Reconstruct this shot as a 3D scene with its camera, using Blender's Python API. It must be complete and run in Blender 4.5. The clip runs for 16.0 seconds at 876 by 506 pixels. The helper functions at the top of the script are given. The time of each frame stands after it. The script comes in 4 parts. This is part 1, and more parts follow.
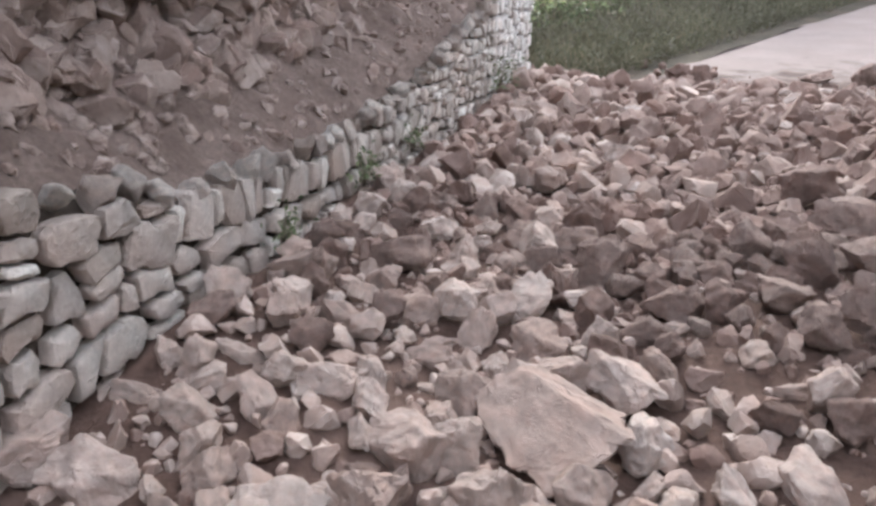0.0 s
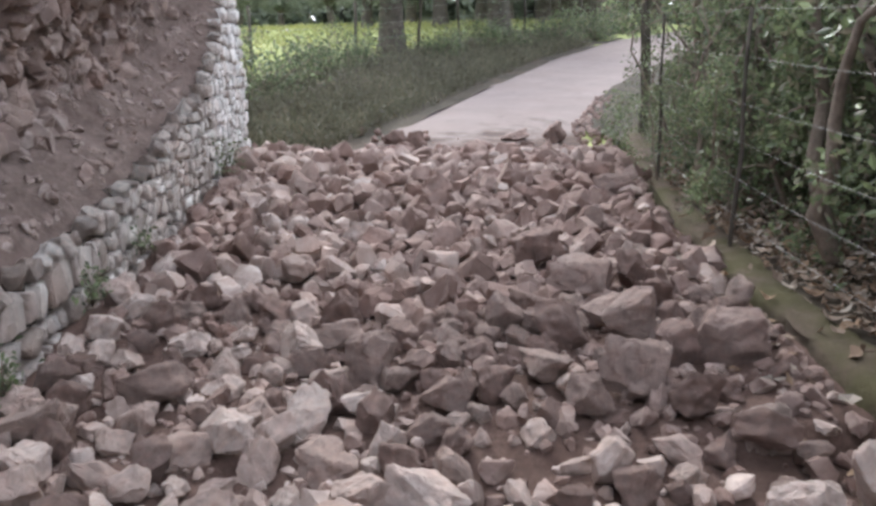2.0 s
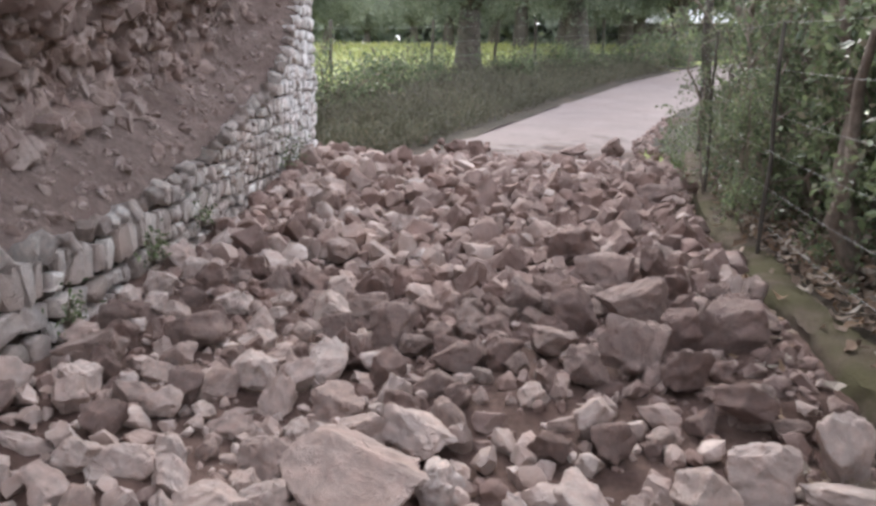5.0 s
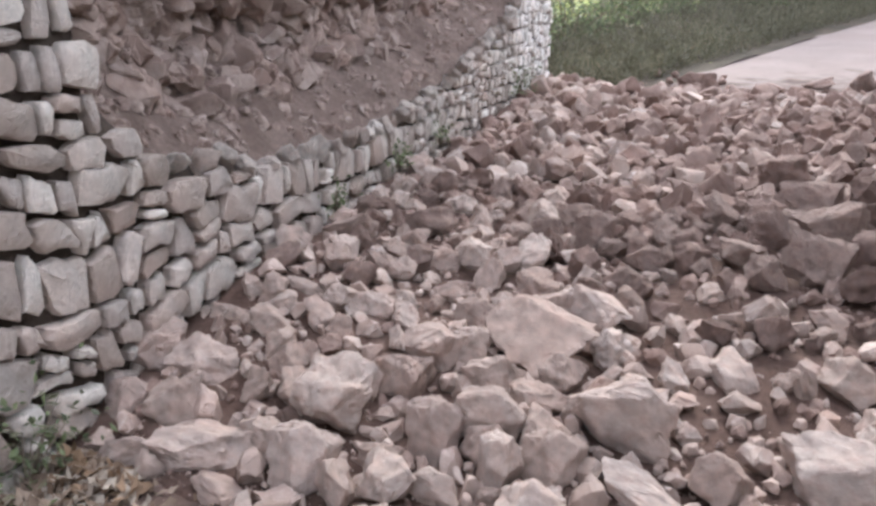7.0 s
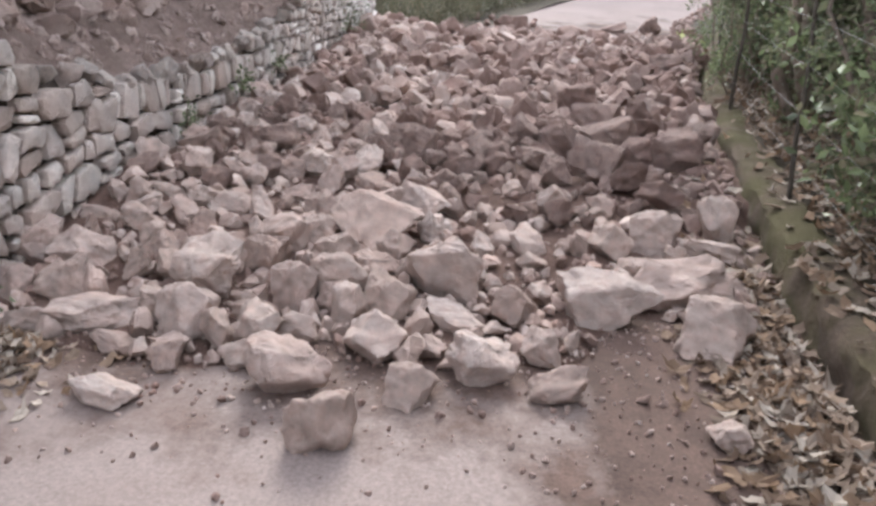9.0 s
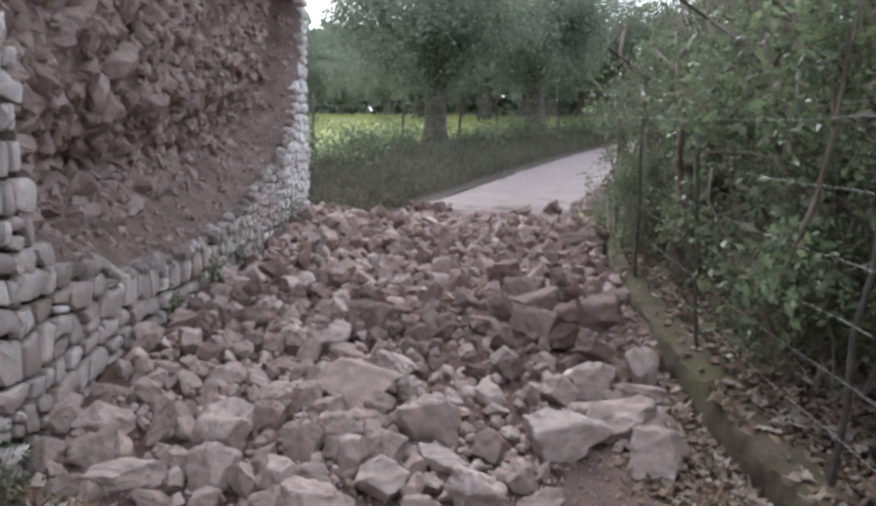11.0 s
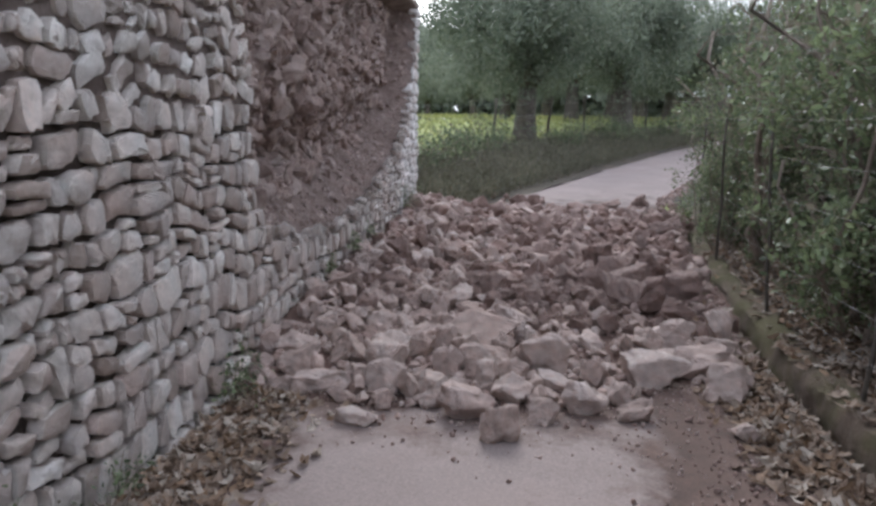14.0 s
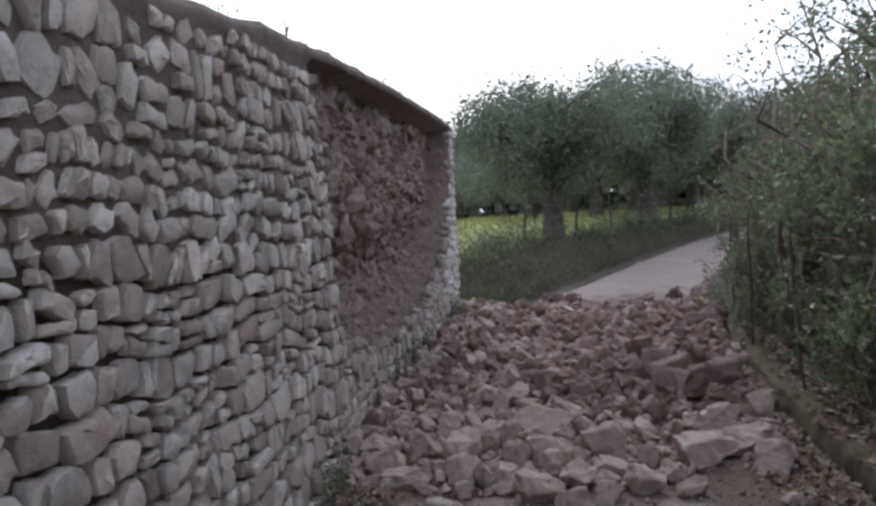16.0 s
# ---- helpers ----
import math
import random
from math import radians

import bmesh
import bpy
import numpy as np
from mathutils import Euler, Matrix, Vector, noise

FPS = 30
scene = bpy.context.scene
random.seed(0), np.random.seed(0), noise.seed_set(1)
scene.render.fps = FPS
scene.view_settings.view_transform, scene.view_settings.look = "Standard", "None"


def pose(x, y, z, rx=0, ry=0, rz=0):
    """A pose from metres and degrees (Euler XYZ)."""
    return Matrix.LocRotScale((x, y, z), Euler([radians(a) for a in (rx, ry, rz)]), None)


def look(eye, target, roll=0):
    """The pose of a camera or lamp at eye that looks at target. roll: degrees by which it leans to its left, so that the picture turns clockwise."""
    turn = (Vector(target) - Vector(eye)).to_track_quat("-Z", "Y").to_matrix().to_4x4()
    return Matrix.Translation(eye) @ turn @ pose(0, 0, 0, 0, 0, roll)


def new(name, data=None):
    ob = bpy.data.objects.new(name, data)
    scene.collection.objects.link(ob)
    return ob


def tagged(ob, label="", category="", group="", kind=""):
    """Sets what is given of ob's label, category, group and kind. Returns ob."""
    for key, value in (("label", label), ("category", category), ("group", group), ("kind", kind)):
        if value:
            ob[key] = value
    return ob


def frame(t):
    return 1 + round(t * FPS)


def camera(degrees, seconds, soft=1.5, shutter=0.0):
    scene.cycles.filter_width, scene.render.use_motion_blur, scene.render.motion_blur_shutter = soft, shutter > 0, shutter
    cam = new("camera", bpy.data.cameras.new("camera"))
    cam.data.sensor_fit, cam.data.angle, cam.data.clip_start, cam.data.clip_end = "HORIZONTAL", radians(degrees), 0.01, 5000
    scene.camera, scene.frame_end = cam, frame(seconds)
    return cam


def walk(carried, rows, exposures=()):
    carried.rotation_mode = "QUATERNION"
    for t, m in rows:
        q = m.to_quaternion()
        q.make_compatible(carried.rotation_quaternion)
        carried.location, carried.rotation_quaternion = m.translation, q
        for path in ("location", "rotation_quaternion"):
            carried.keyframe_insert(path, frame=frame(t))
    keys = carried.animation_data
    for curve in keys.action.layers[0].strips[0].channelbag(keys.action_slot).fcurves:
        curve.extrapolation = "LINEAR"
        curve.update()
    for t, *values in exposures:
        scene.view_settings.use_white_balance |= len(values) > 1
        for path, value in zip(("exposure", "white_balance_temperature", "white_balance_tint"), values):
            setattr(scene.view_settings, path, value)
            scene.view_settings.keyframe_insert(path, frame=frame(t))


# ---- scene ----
import itertools

SOFT = 2.9
cam = camera(59.0, 16.0, soft=SOFT)
PATH = [
    (0.0, 0.029, -0.039, 1.609, 71.29, 0.13, 19.21),
    (0.5, 0.036, 0.115, 1.647, 71.38, 0.43, 13.31),
    (1.0, 0.002, 0.157, 1.650, 70.95, 0.46, 5.40),
    (1.5, -0.097, 0.155, 1.724, 71.97, 1.26, -0.10),
    (2.0, -0.172, 0.152, 1.775, 75.19, 1.40, -2.03),
    (2.5, -0.223, 0.154, 1.790, 78.34, 1.04, -3.48),
    (3.0, -0.232, 0.150, 1.823, 80.63, 0.55, -5.19),
    (5.5, 0.173, -0.409, 1.587, 74.34, -0.58, 5.45),
    (6.0, 0.228, -0.597, 1.558, 71.53, -0.52, 5.95),
    (6.5, 0.349, -0.762, 1.539, 70.11, -0.75, 12.18),
    (7.0, 0.390, -0.907, 1.630, 72.29, 0.63, 21.41),
    (7.5, 0.398, -1.107, 1.586, 73.60, -0.10, 21.13),
    (8.0, 0.424, -1.331, 1.542, 69.49, -1.17, 13.50),
    (8.5, 0.484, -1.488, 1.555, 68.59, -1.32, 10.90),
    (9.0, 0.569, -1.674, 1.594, 68.65, -1.58, 9.22),
    (9.5, 0.556, -1.803, 1.652, 70.32, -0.57, 8.00),
    (10.0, 0.458, -2.052, 1.740, 77.40, -1.06, 2.84),
    (12.5, 0.153, -2.973, 1.688, 82.95, -0.50, 1.58),
    (13.0, 0.178, -3.216, 1.674, 82.82, -2.34, 4.88),
    (13.5, 0.105, -3.463, 1.676, 82.53, -2.06, 7.75),
    (14.0, 0.041, -3.729, 1.686, 81.61, -1.11, 7.80),
    (14.5, 0.081, -3.938, 1.708, 81.77, -1.23, 7.93),
    (15.0, 0.089, -4.122, 1.766, 83.15, -0.62, 7.85),
    (15.5, -0.038, -4.315, 1.793, 85.99, 2.22, 8.00),
    (16.0, -0.077, -4.496, 1.813, 89.20, 2.93, 9.77),
]
EXPOSURES = ((0.0, 0.99, 6050, 6), (1.5, 0.89, 6000, 6), (2.5, 0.64, 5850, 6), (3.0, 0.54, 5800, 6), (5.5, 0.84, 6100, 9), (7.0, 1.04, 6050, 8),
             (9.0, 0.99, 6100, 8), (9.5, 0.94, 6050, 8), (10.0, 0.69, 5750, 6), (12.5, 0.38, 5700, 7), (14.5, 0.2, 5750, 7), (15.2, 0.09, 5750, 7), (16.0, -0.36, 5700, 8))
walk(cam, [(t, pose(x, y, z, rx, ry, rz)) for t, x, y, z, rx, ry, rz in PATH],
     exposures=EXPOSURES)

# ---- world and light: overcast evening, brightest ahead over the end of the wall ----
world = bpy.data.worlds.new("overcast_sky")
scene.world = world
world.use_nodes = True
wn, wl = world.node_tree.nodes, world.node_tree.links
sky = wn.new("ShaderNodeTexSky")
sky.sky_type = "NISHITA"
sky.sun_disc = False
sky.sun_elevation, sky.sun_rotation = radians(32), radians(-8)
sky.air_density, sky.dust_density, sky.ozone_density = 1.0, 6.0, 1.0
veil = wn.new("ShaderNodeMixRGB")
veil.inputs[0].default_value = 0.72
veil.inputs[2].default_value = (15.5, 15.6, 17.2, 1)
wl.new(sky.outputs[0], veil.inputs[1])
wl.new(veil.outputs[0], wn["Background"].inputs[0])
wn["Background"].inputs[1].default_value = 0.12

sun = new("sun", bpy.data.lights.new("sun", "SUN"))
sun.data.energy, sun.data.angle, sun.data.color = 1.9, radians(22), (1.0, 0.95, 0.88)
sun.matrix_world = look((0, 0, 10), (0.14 * 8, -8 * 0.9, 10 - 6.5))


# ---- materials ----
def material(name, rough=0.9):
    m = bpy.data.materials.new(name)
    m.use_nodes = True
    b = m.node_tree.nodes["Principled BSDF"]
    b.inputs["Roughness"].default_value = rough
    b.inputs["Specular IOR Level"].default_value = 0.25
    return m, m.node_tree.nodes, m.node_tree.links, b


def noise_node(n, l, scale, detail=4.0, rough=0.6, coord="Object"):
    tc = n.new("ShaderNodeTexCoord")
    t = n.new("ShaderNodeTexNoise")
    t.inputs["Scale"].default_value, t.inputs["Detail"].default_value = scale, detail
    t.inputs["Roughness"].default_value = rough
    l.new(tc.outputs[coord], t.inputs["Vector"])
    return t


def ramp(n, l, fac, stops):
    r = n.new("ShaderNodeValToRGB")
    e = r.color_ramp.elements
    while len(e) < len(stops):
        e.new(0.5)
    for k, (p, c) in enumerate(stops):
        e[k].position, e[k].color = p, (*c, 1)
    l.new(fac, r.inputs[0])
    return r


def mix(n, l, a, b, fac, kind="MIX"):
    m = n.new("ShaderNodeMixRGB")
    m.blend_type = kind
    for k, v in ((0, fac), (1, a), (2, b)):
        if isinstance(v, (int, float)):
            m.inputs[k].default_value = v
        elif isinstance(v, tuple):
            m.inputs[k].default_value = (*v, 1)
        else:
            l.new(v, m.inputs[k])
    return m.outputs[0]


def bumped(n, l, b, height, strength, distance):
    k = n.new("ShaderNodeBump")
    k.inputs["Strength"].default_value, k.inputs["Distance"].default_value = strength, distance
    l.new(height, k.inputs["Height"])
    l.new(k.outputs[0], b.inputs["Normal"])


def rock_material(name, tones, dust, island, rough=0.88, dust_amount=0.5, scale=1.0, relief=0.9):
    """Stone: a tone of its own for each piece, mottling, dusty patches, pits."""
    m, n, l, b = material(name, rough)
    pick = n.new("ShaderNodeNewGeometry").outputs["Random Per Island"] if island else n.new("ShaderNodeObjectInfo").outputs["Random"]
    k = len(tones)
    tone = ramp(n, l, pick, [(i / (k - 1), c) for i, c in enumerate(tones)])
    coarse = noise_node(n, l, 5 * scale, 5)
    fine = noise_node(n, l, 42 * scale, 6, 0.7)
    c = mix(n, l, tone.outputs[0], ramp(n, l, coarse.outputs[0], [(0.3, (0.72, 0.69, 0.67)), (0.7, (1.2, 1.19, 1.18))]).outputs[0], 0.85, "MULTIPLY")
    warm = ramp(n, l, noise_node(n, l, 2.6 * scale, 5, 0.7).outputs[0], [(0.42, (0, 0, 0)), (0.7, (0.42,) * 3)])
    c = mix(n, l, c, mix(n, l, c, (1.03, 0.78, 0.67), 1.0, "MULTIPLY"), warm.outputs[0])
    c = mix(n, l, c, ramp(n, l, fine.outputs[0], [(0.3, (0.66, 0.65, 0.64)), (0.7, (1.25, 1.25, 1.25))]).outputs[0], 0.32, "MULTIPLY")
    patch = ramp(n, l, noise_node(n, l, 9 * scale, 4, 0.65).outputs[0], [(0.5, (0, 0, 0)), (0.68, (dust_amount,) * 3)])
    c = mix(n, l, c, dust, patch.outputs[0])
    l.new(c, b.inputs["Base Color"])
    h = mix(n, l, coarse.outputs[0], fine.outputs[0], 0.45)
    bumped(n, l, b, h, relief, 0.05)
    return m


def ground_material(name, low, high, patchcol, s1=2.0, s2=30.0, patch_scale=0.7, patch=(0.5, 0.7), bump=0.5, coord="Object", distance=0.03):
    m, n, l, b = material(name, 0.95)
    a, f = noise_node(n, l, s1, 6, 0.6, coord), noise_node(n, l, s2, 6, 0.75, coord)
    c = ramp(n, l, a.outputs[0], [(0.3, low), (0.7, high)]).outputs[0]
    c = mix(n, l, c, ramp(n, l, f.outputs[0], [(0.3, (0.55,) * 3), (0.72, (1.35,) * 3)]).outputs[0], 0.7, "MULTIPLY")
    p = ramp(n, l, noise_node(n, l, patch_scale, 5, 0.6, coord).outputs[0], [(patch[0], (0, 0, 0)), (patch[1], (0.8,) * 3)])
    c = mix(n, l, c, patchcol, p.outputs[0])
    l.new(c, b.inputs["Base Color"])
    bumped(n, l, b, mix(n, l, a.outputs[0], f.outputs[0], 0.6), bump, distance)
    return m


def leaf_material(name, tones, rough=0.55, through_light=0.3):
    m, n, l, b = material(name, rough)
    pick = n.new("ShaderNodeNewGeometry").outputs["Random Per Island"]
    c = ramp(n, l, pick, [(i / (len(tones) - 1), t) for i, t in enumerate(tones)]).outputs[0]
    c = mix(n, l, c, ramp(n, l, noise_node(n, l, 1.3, 3).outputs[0], [(0.3, (0.6,) * 3), (0.7, (1.3,) * 3)]).outputs[0], 0.7, "MULTIPLY")
    l.new(c, b.inputs["Base Color"])
    t = n.new("ShaderNodeBsdfTranslucent")
    l.new(c, t.inputs[0])
    s = n.new("ShaderNodeMixShader")
    s.inputs[0].default_value = through_light
    l.new(b.outputs[0], s.inputs[1])
    l.new(t.outputs[0], s.inputs[2])
    l.new(s.outputs[0], n["Material Output"].inputs[0])
    return m


ROCKS = ((0.365, 0.29, 0.258), (0.43, 0.358, 0.32), (0.265, 0.2, 0.172), (0.485, 0.415, 0.375), (0.385, 0.308, 0.274), (0.315, 0.245, 0.214), (0.41, 0.337, 0.298))
DUST = (0.32, 0.215, 0.18)
REDS = ((0.285, 0.21, 0.182), (0.235, 0.166, 0.143), (0.34, 0.264, 0.232), (0.19, 0.132, 0.113), (0.265, 0.19, 0.163), (0.38, 0.308, 0.274))
M_RED = rock_material("earth_coated_stone", REDS, (0.19, 0.122, 0.101), False, dust_amount=0.7)
M_RED_J = rock_material("earth_coated_rubble", REDS, (0.19, 0.122, 0.101), True, dust_amount=0.7)
M_ROCK = rock_material("limestone", ROCKS, DUST, False, dust_amount=0.45, relief=0.6)
M_RUBBLE = rock_material("limestone_rubble", ROCKS, DUST, True, dust_amount=0.6, relief=0.7)
WALLS = ((0.53, 0.485, 0.44), (0.69, 0.65, 0.60), (0.32, 0.268, 0.235), (0.73, 0.695, 0.65), (0.48, 0.405, 0.36), (0.42, 0.38, 0.35), (0.61, 0.555, 0.505), (0.36, 0.295, 0.258))
M_WALL = rock_material("wall_limestone", WALLS, (0.30, 0.25, 0.215), False, dust_amount=0.45, relief=1.0)
M_WALL_J = rock_material("wall_limestone_joined", WALLS, (0.30, 0.25, 0.2), True, dust_amount=0.45, relief=1.0)
# Stones at the wall's far end: brighter light put into whiter tones.
LIT_END = ((0.70, 0.685, 0.66), (0.80, 0.785, 0.765), (0.55, 0.52, 0.49), (0.76, 0.745, 0.72), (0.62, 0.59, 0.555))
M_LIT_END = rock_material("lit_end_stone", LIT_END, (0.45, 0.41, 0.37), True, dust_amount=0.4)
M_SOIL = ground_material("red_soil", (0.085, 0.05, 0.039), (0.155, 0.096, 0.076), (0.2, 0.132, 0.108), 3, 26, 1.3, bump=1.0, distance=0.06)
M_FILL = ground_material("wall_fill_earth", (0.16, 0.11, 0.09), (0.30, 0.225, 0.19), (0.21, 0.145, 0.12), 4, 28, 1.2, bump=1.0, distance=0.08)
M_JOINT = ground_material("joint_earth", (0.05, 0.038, 0.031), (0.105, 0.08, 0.065), (0.08, 0.06, 0.05), 5, 40, 1.2, bump=1.0)
M_MORTAR = ground_material("earth_mortar", (0.13, 0.095, 0.08), (0.23, 0.18, 0.155), (0.17, 0.125, 0.105), 4, 34, 1.5, bump=1.0, distance=0.05)
M_ROAD = ground_material("worn_road", (0.215, 0.17, 0.152), (0.262, 0.212, 0.192), (0.22, 0.168, 0.147), 1.2, 60, 0.8, (0.48, 0.78), 0.3, distance=0.012)


def dirty_edges(m):
    """Earth trodden and washed over the lane along both sides and in front of the slide."""
    n, l = m.node_tree.nodes, m.node_tree.links
    b = n["Principled BSDF"]
    clean = b.inputs["Base Color"].links[0].from_socket
    tc = n.new("ShaderNodeTexCoord")
    xyz = n.new("ShaderNodeSeparateXYZ")
    l.new(tc.outputs["Object"], xyz.inputs[0])

    def side(axis, a, c):
        k = n.new("ShaderNodeMapRange")
        k.inputs[1].default_value, k.inputs[2].default_value = a, c
        l.new(xyz.outputs[axis], k.inputs[0])
        return k.outputs[0]

    def calc(op, p, q):
        k = n.new("ShaderNodeMath")
        k.operation = op
        for s, v in enumerate((p, q)):
            if isinstance(v, float):
                k.inputs[s].default_value = v
            else:
                l.new(v, k.inputs[s])
        return k.outputs[0]

    front = calc("MULTIPLY", calc("MULTIPLY", side(1, 0.1, 1.1), side(1, 12.5, 11.0)), 0.8)
    d = calc("MAXIMUM", calc("MAXIMUM", calc("MULTIPLY", side(0, 0.35, 0.95), side(1, 14.0, 9.0)), calc("MULTIPLY", side(0, -1.0, -1.75), side(1, 14.0, 9.0))), front)
    rough_edge = calc("ADD", d, calc("MULTIPLY", calc("SUBTRACT", noise_node(n, l, 1.7, 10, 0.72).outputs[0], 0.5), 2.3))
    mask = ramp(n, l, rough_edge, [(0.22, (0, 0, 0)), (0.68, (0.92,) * 3)])
    earth = ramp(n, l, noise_node(n, l, 3.2, 8, 0.7).outputs[0], [(0.35, (0.05, 0.031, 0.024)), (0.68, (0.125, 0.08, 0.063))]).outputs[0]
    grain = ramp(n, l, noise_node(n, l, 70, 5, 0.75).outputs[0], [(0.3, (0.5,) * 3), (0.72, (1.5,) * 3)]).outputs[0]
    earth = mix(n, l, earth, grain, 0.8, "MULTIPLY")
    l.new(mix(n, l, clean, earth, mask.outputs[0]), b.inputs["Base Color"])


dirty_edges(M_ROAD)
M_GROUND = ground_material("field_ground", (0.24, 0.28, 0.09), (0.36, 0.38, 0.15), (0.38, 0.35, 0.17), 0.5, 9, 0.12, (0.5, 0.7), 0.6)
M_VERGE = ground_material("verge_earth", (0.045, 0.038, 0.027), (0.088, 0.07, 0.05), (0.105, 0.074, 0.055), 1.5, 20, 0.6, (0.5, 0.7), 0.8)
M_KERB = ground_material("mossy_concrete", (0.075, 0.055, 0.04), (0.155, 0.113, 0.083), (0.08, 0.072, 0.03), 4, 45, 2.2, (0.42, 0.58), 1.0, distance=0.04)
M_BARK = ground_material("bark", (0.06, 0.05, 0.042), (0.16, 0.135, 0.11), (0.1, 0.1, 0.075), 5, 30, 2, bump=1.0, distance=0.05)
M_POST = ground_material("weathered_post", (0.05, 0.042, 0.035), (0.12, 0.1, 0.08), (0.09, 0.085, 0.06), 6, 40, 3, bump=0.8)
M_STEM = ground_material("dry_stems", (0.13, 0.1, 0.08), (0.28, 0.225, 0.18), (0.18, 0.15, 0.115), 5, 30, 2, bump=0.8)
M_LEAF = leaf_material("shrub_leaves", ((0.078, 0.096, 0.058), (0.13, 0.16, 0.082), (0.2, 0.24, 0.125), (0.098, 0.112, 0.068), (0.23, 0.2, 0.145), (0.155, 0.19, 0.098), (0.27, 0.31, 0.165)), 0.3, 0.4)
M_OLIVE = leaf_material("olive_leaves", ((0.12, 0.145, 0.10), (0.18, 0.205, 0.15), (0.26, 0.28, 0.215), (0.15, 0.175, 0.12)), 0.5, 0.5)
M_FIELD = leaf_material("pale_field_grass", ((0.24, 0.27, 0.09), (0.34, 0.36, 0.14), (0.40, 0.38, 0.18), (0.28, 0.31, 0.11)), 0.7, 0.4)
M_GRASS = leaf_material("grass_blades", ((0.09, 0.09, 0.058), (0.135, 0.13, 0.085), (0.19, 0.165, 0.115), (0.1, 0.1, 0.06)))
M_DRY = leaf_material("dead_leaves", ((0.13, 0.09, 0.065), (0.21, 0.155, 0.115), (0.42, 0.36, 0.3), (0.1, 0.064, 0.044), (0.27, 0.18, 0.115), (0.17, 0.115, 0.08), (0.34, 0.26, 0.2)), 0.8, 0.15)
M_WIRE, _n, _l, _b = material("galvanised_wire", 0.45)
_b.inputs["Base Color"].default_value, _b.inputs["Metallic"].default_value = (0.34, 0.33, 0.32, 1), 0.3
M_WHITE = ground_material("white_render", (0.72, 0.71, 0.69), (0.82, 0.81, 0.8), (0.6, 0.58, 0.55), 0.6, 8, 0.4, bump=0.2)

# ---- shape helpers ----
rng = np.random.default_rng(7)


def mesh(name, verts, faces, mat, smooth=False, sharp=0.0):
    me = bpy.data.meshes.new(name)
    me.from_pydata([tuple(v) for v in verts], [], [tuple(f) for f in faces])
    me.materials.append(mat)
    if smooth:
        me.polygons.foreach_set("use_smooth", [True] * len(me.polygons))
        if sharp:
            me.set_sharp_from_angle(angle=radians(sharp))
    me.update()
    return me


def tri_mesh(name, verts, tris, mat, smooth=False, sharp=0.0):
    """A mesh from arrays of places and triangles."""
    verts, tris = np.asarray(verts, np.float32), np.asarray(tris, np.int32)
    me = bpy.data.meshes.new(name)
    me.vertices.add(len(verts))
    me.vertices.foreach_set("co", verts.ravel())
    me.loops.add(tris.size)
    me.loops.foreach_set("vertex_index", tris.ravel())
    me.polygons.add(len(tris))
    me.polygons.foreach_set("loop_start", np.arange(0, tris.size, 3, dtype=np.int32))
    me.materials.append(mat)
    me.update(calc_edges=True)
    me.polygons.foreach_set("use_smooth", np.full(len(tris), smooth))
    if smooth and sharp:
        me.set_sharp_from_angle(angle=radians(sharp))
    return me


def child(name, me, parent, label="", m=None):
    ob = new(name, me)
    ob.parent = parent
    if m is not None:
        ob.matrix_local = m
    if label:
        ob["label"] = label
    return ob


def n3(x, y, z):
    return noise.noise(Vector((x, y, z)))


def lerp_table(v, table):
    return float(np.interp(v, [a for a, _ in table], [b for _, b in table]))


# ---- the lie of the land ----
def rise(y):
    """Height of the road, which climbs ahead."""
    return 0.03 * max(0.0, min(y, 8.0) - 1) + 0.07 * max(0.0, y - 8.0) - 0.0009 * max(0.0, y - 30) ** 2 * (y < 60) - (0.0009 * 900 + 0.05 * (y - 60)) * (y >= 60)


def wall_face(y):
    return -1.86 - 0.027 * max(0.0, y)


def kerb_line(y):
    return lerp_table(y, ((-8, 1.72), (2, 1.72), (4.9, 1.82), (6.3, 1.95), (8.35, 2.2), (9.4, 2.46), (12, 3.05), (16, 4.2)))


WALL_TOP = ((-9, 2.3), (-2.1, 2.93), (0.3, 3.27), (2.1, 3.47), (4.4, 3.66), (7.8, 3.89), (9.9, 4.0))


def wall_top(y):
    return lerp_table(y, WALL_TOP)


# road centre line and half width: straight lane, then bending to the right up the hill
ROAD_LEFT = ((-10, -1.9), (9.5, -1.7), (11.2, -0.9), (13, -0.3), (18, 1.6), (24, 4.0), (34, 9.0), (44, 16.0))
ROAD_RIGHT = ((-10, 1.75), (2, 1.75), (4.9, 1.86), (8.3, 2.1), (10.5, 2.15), (12.2, 2.4), (16.8, 4.0), (20, 5.6), (26, 9.2), (34, 15.0), (44, 24.0))


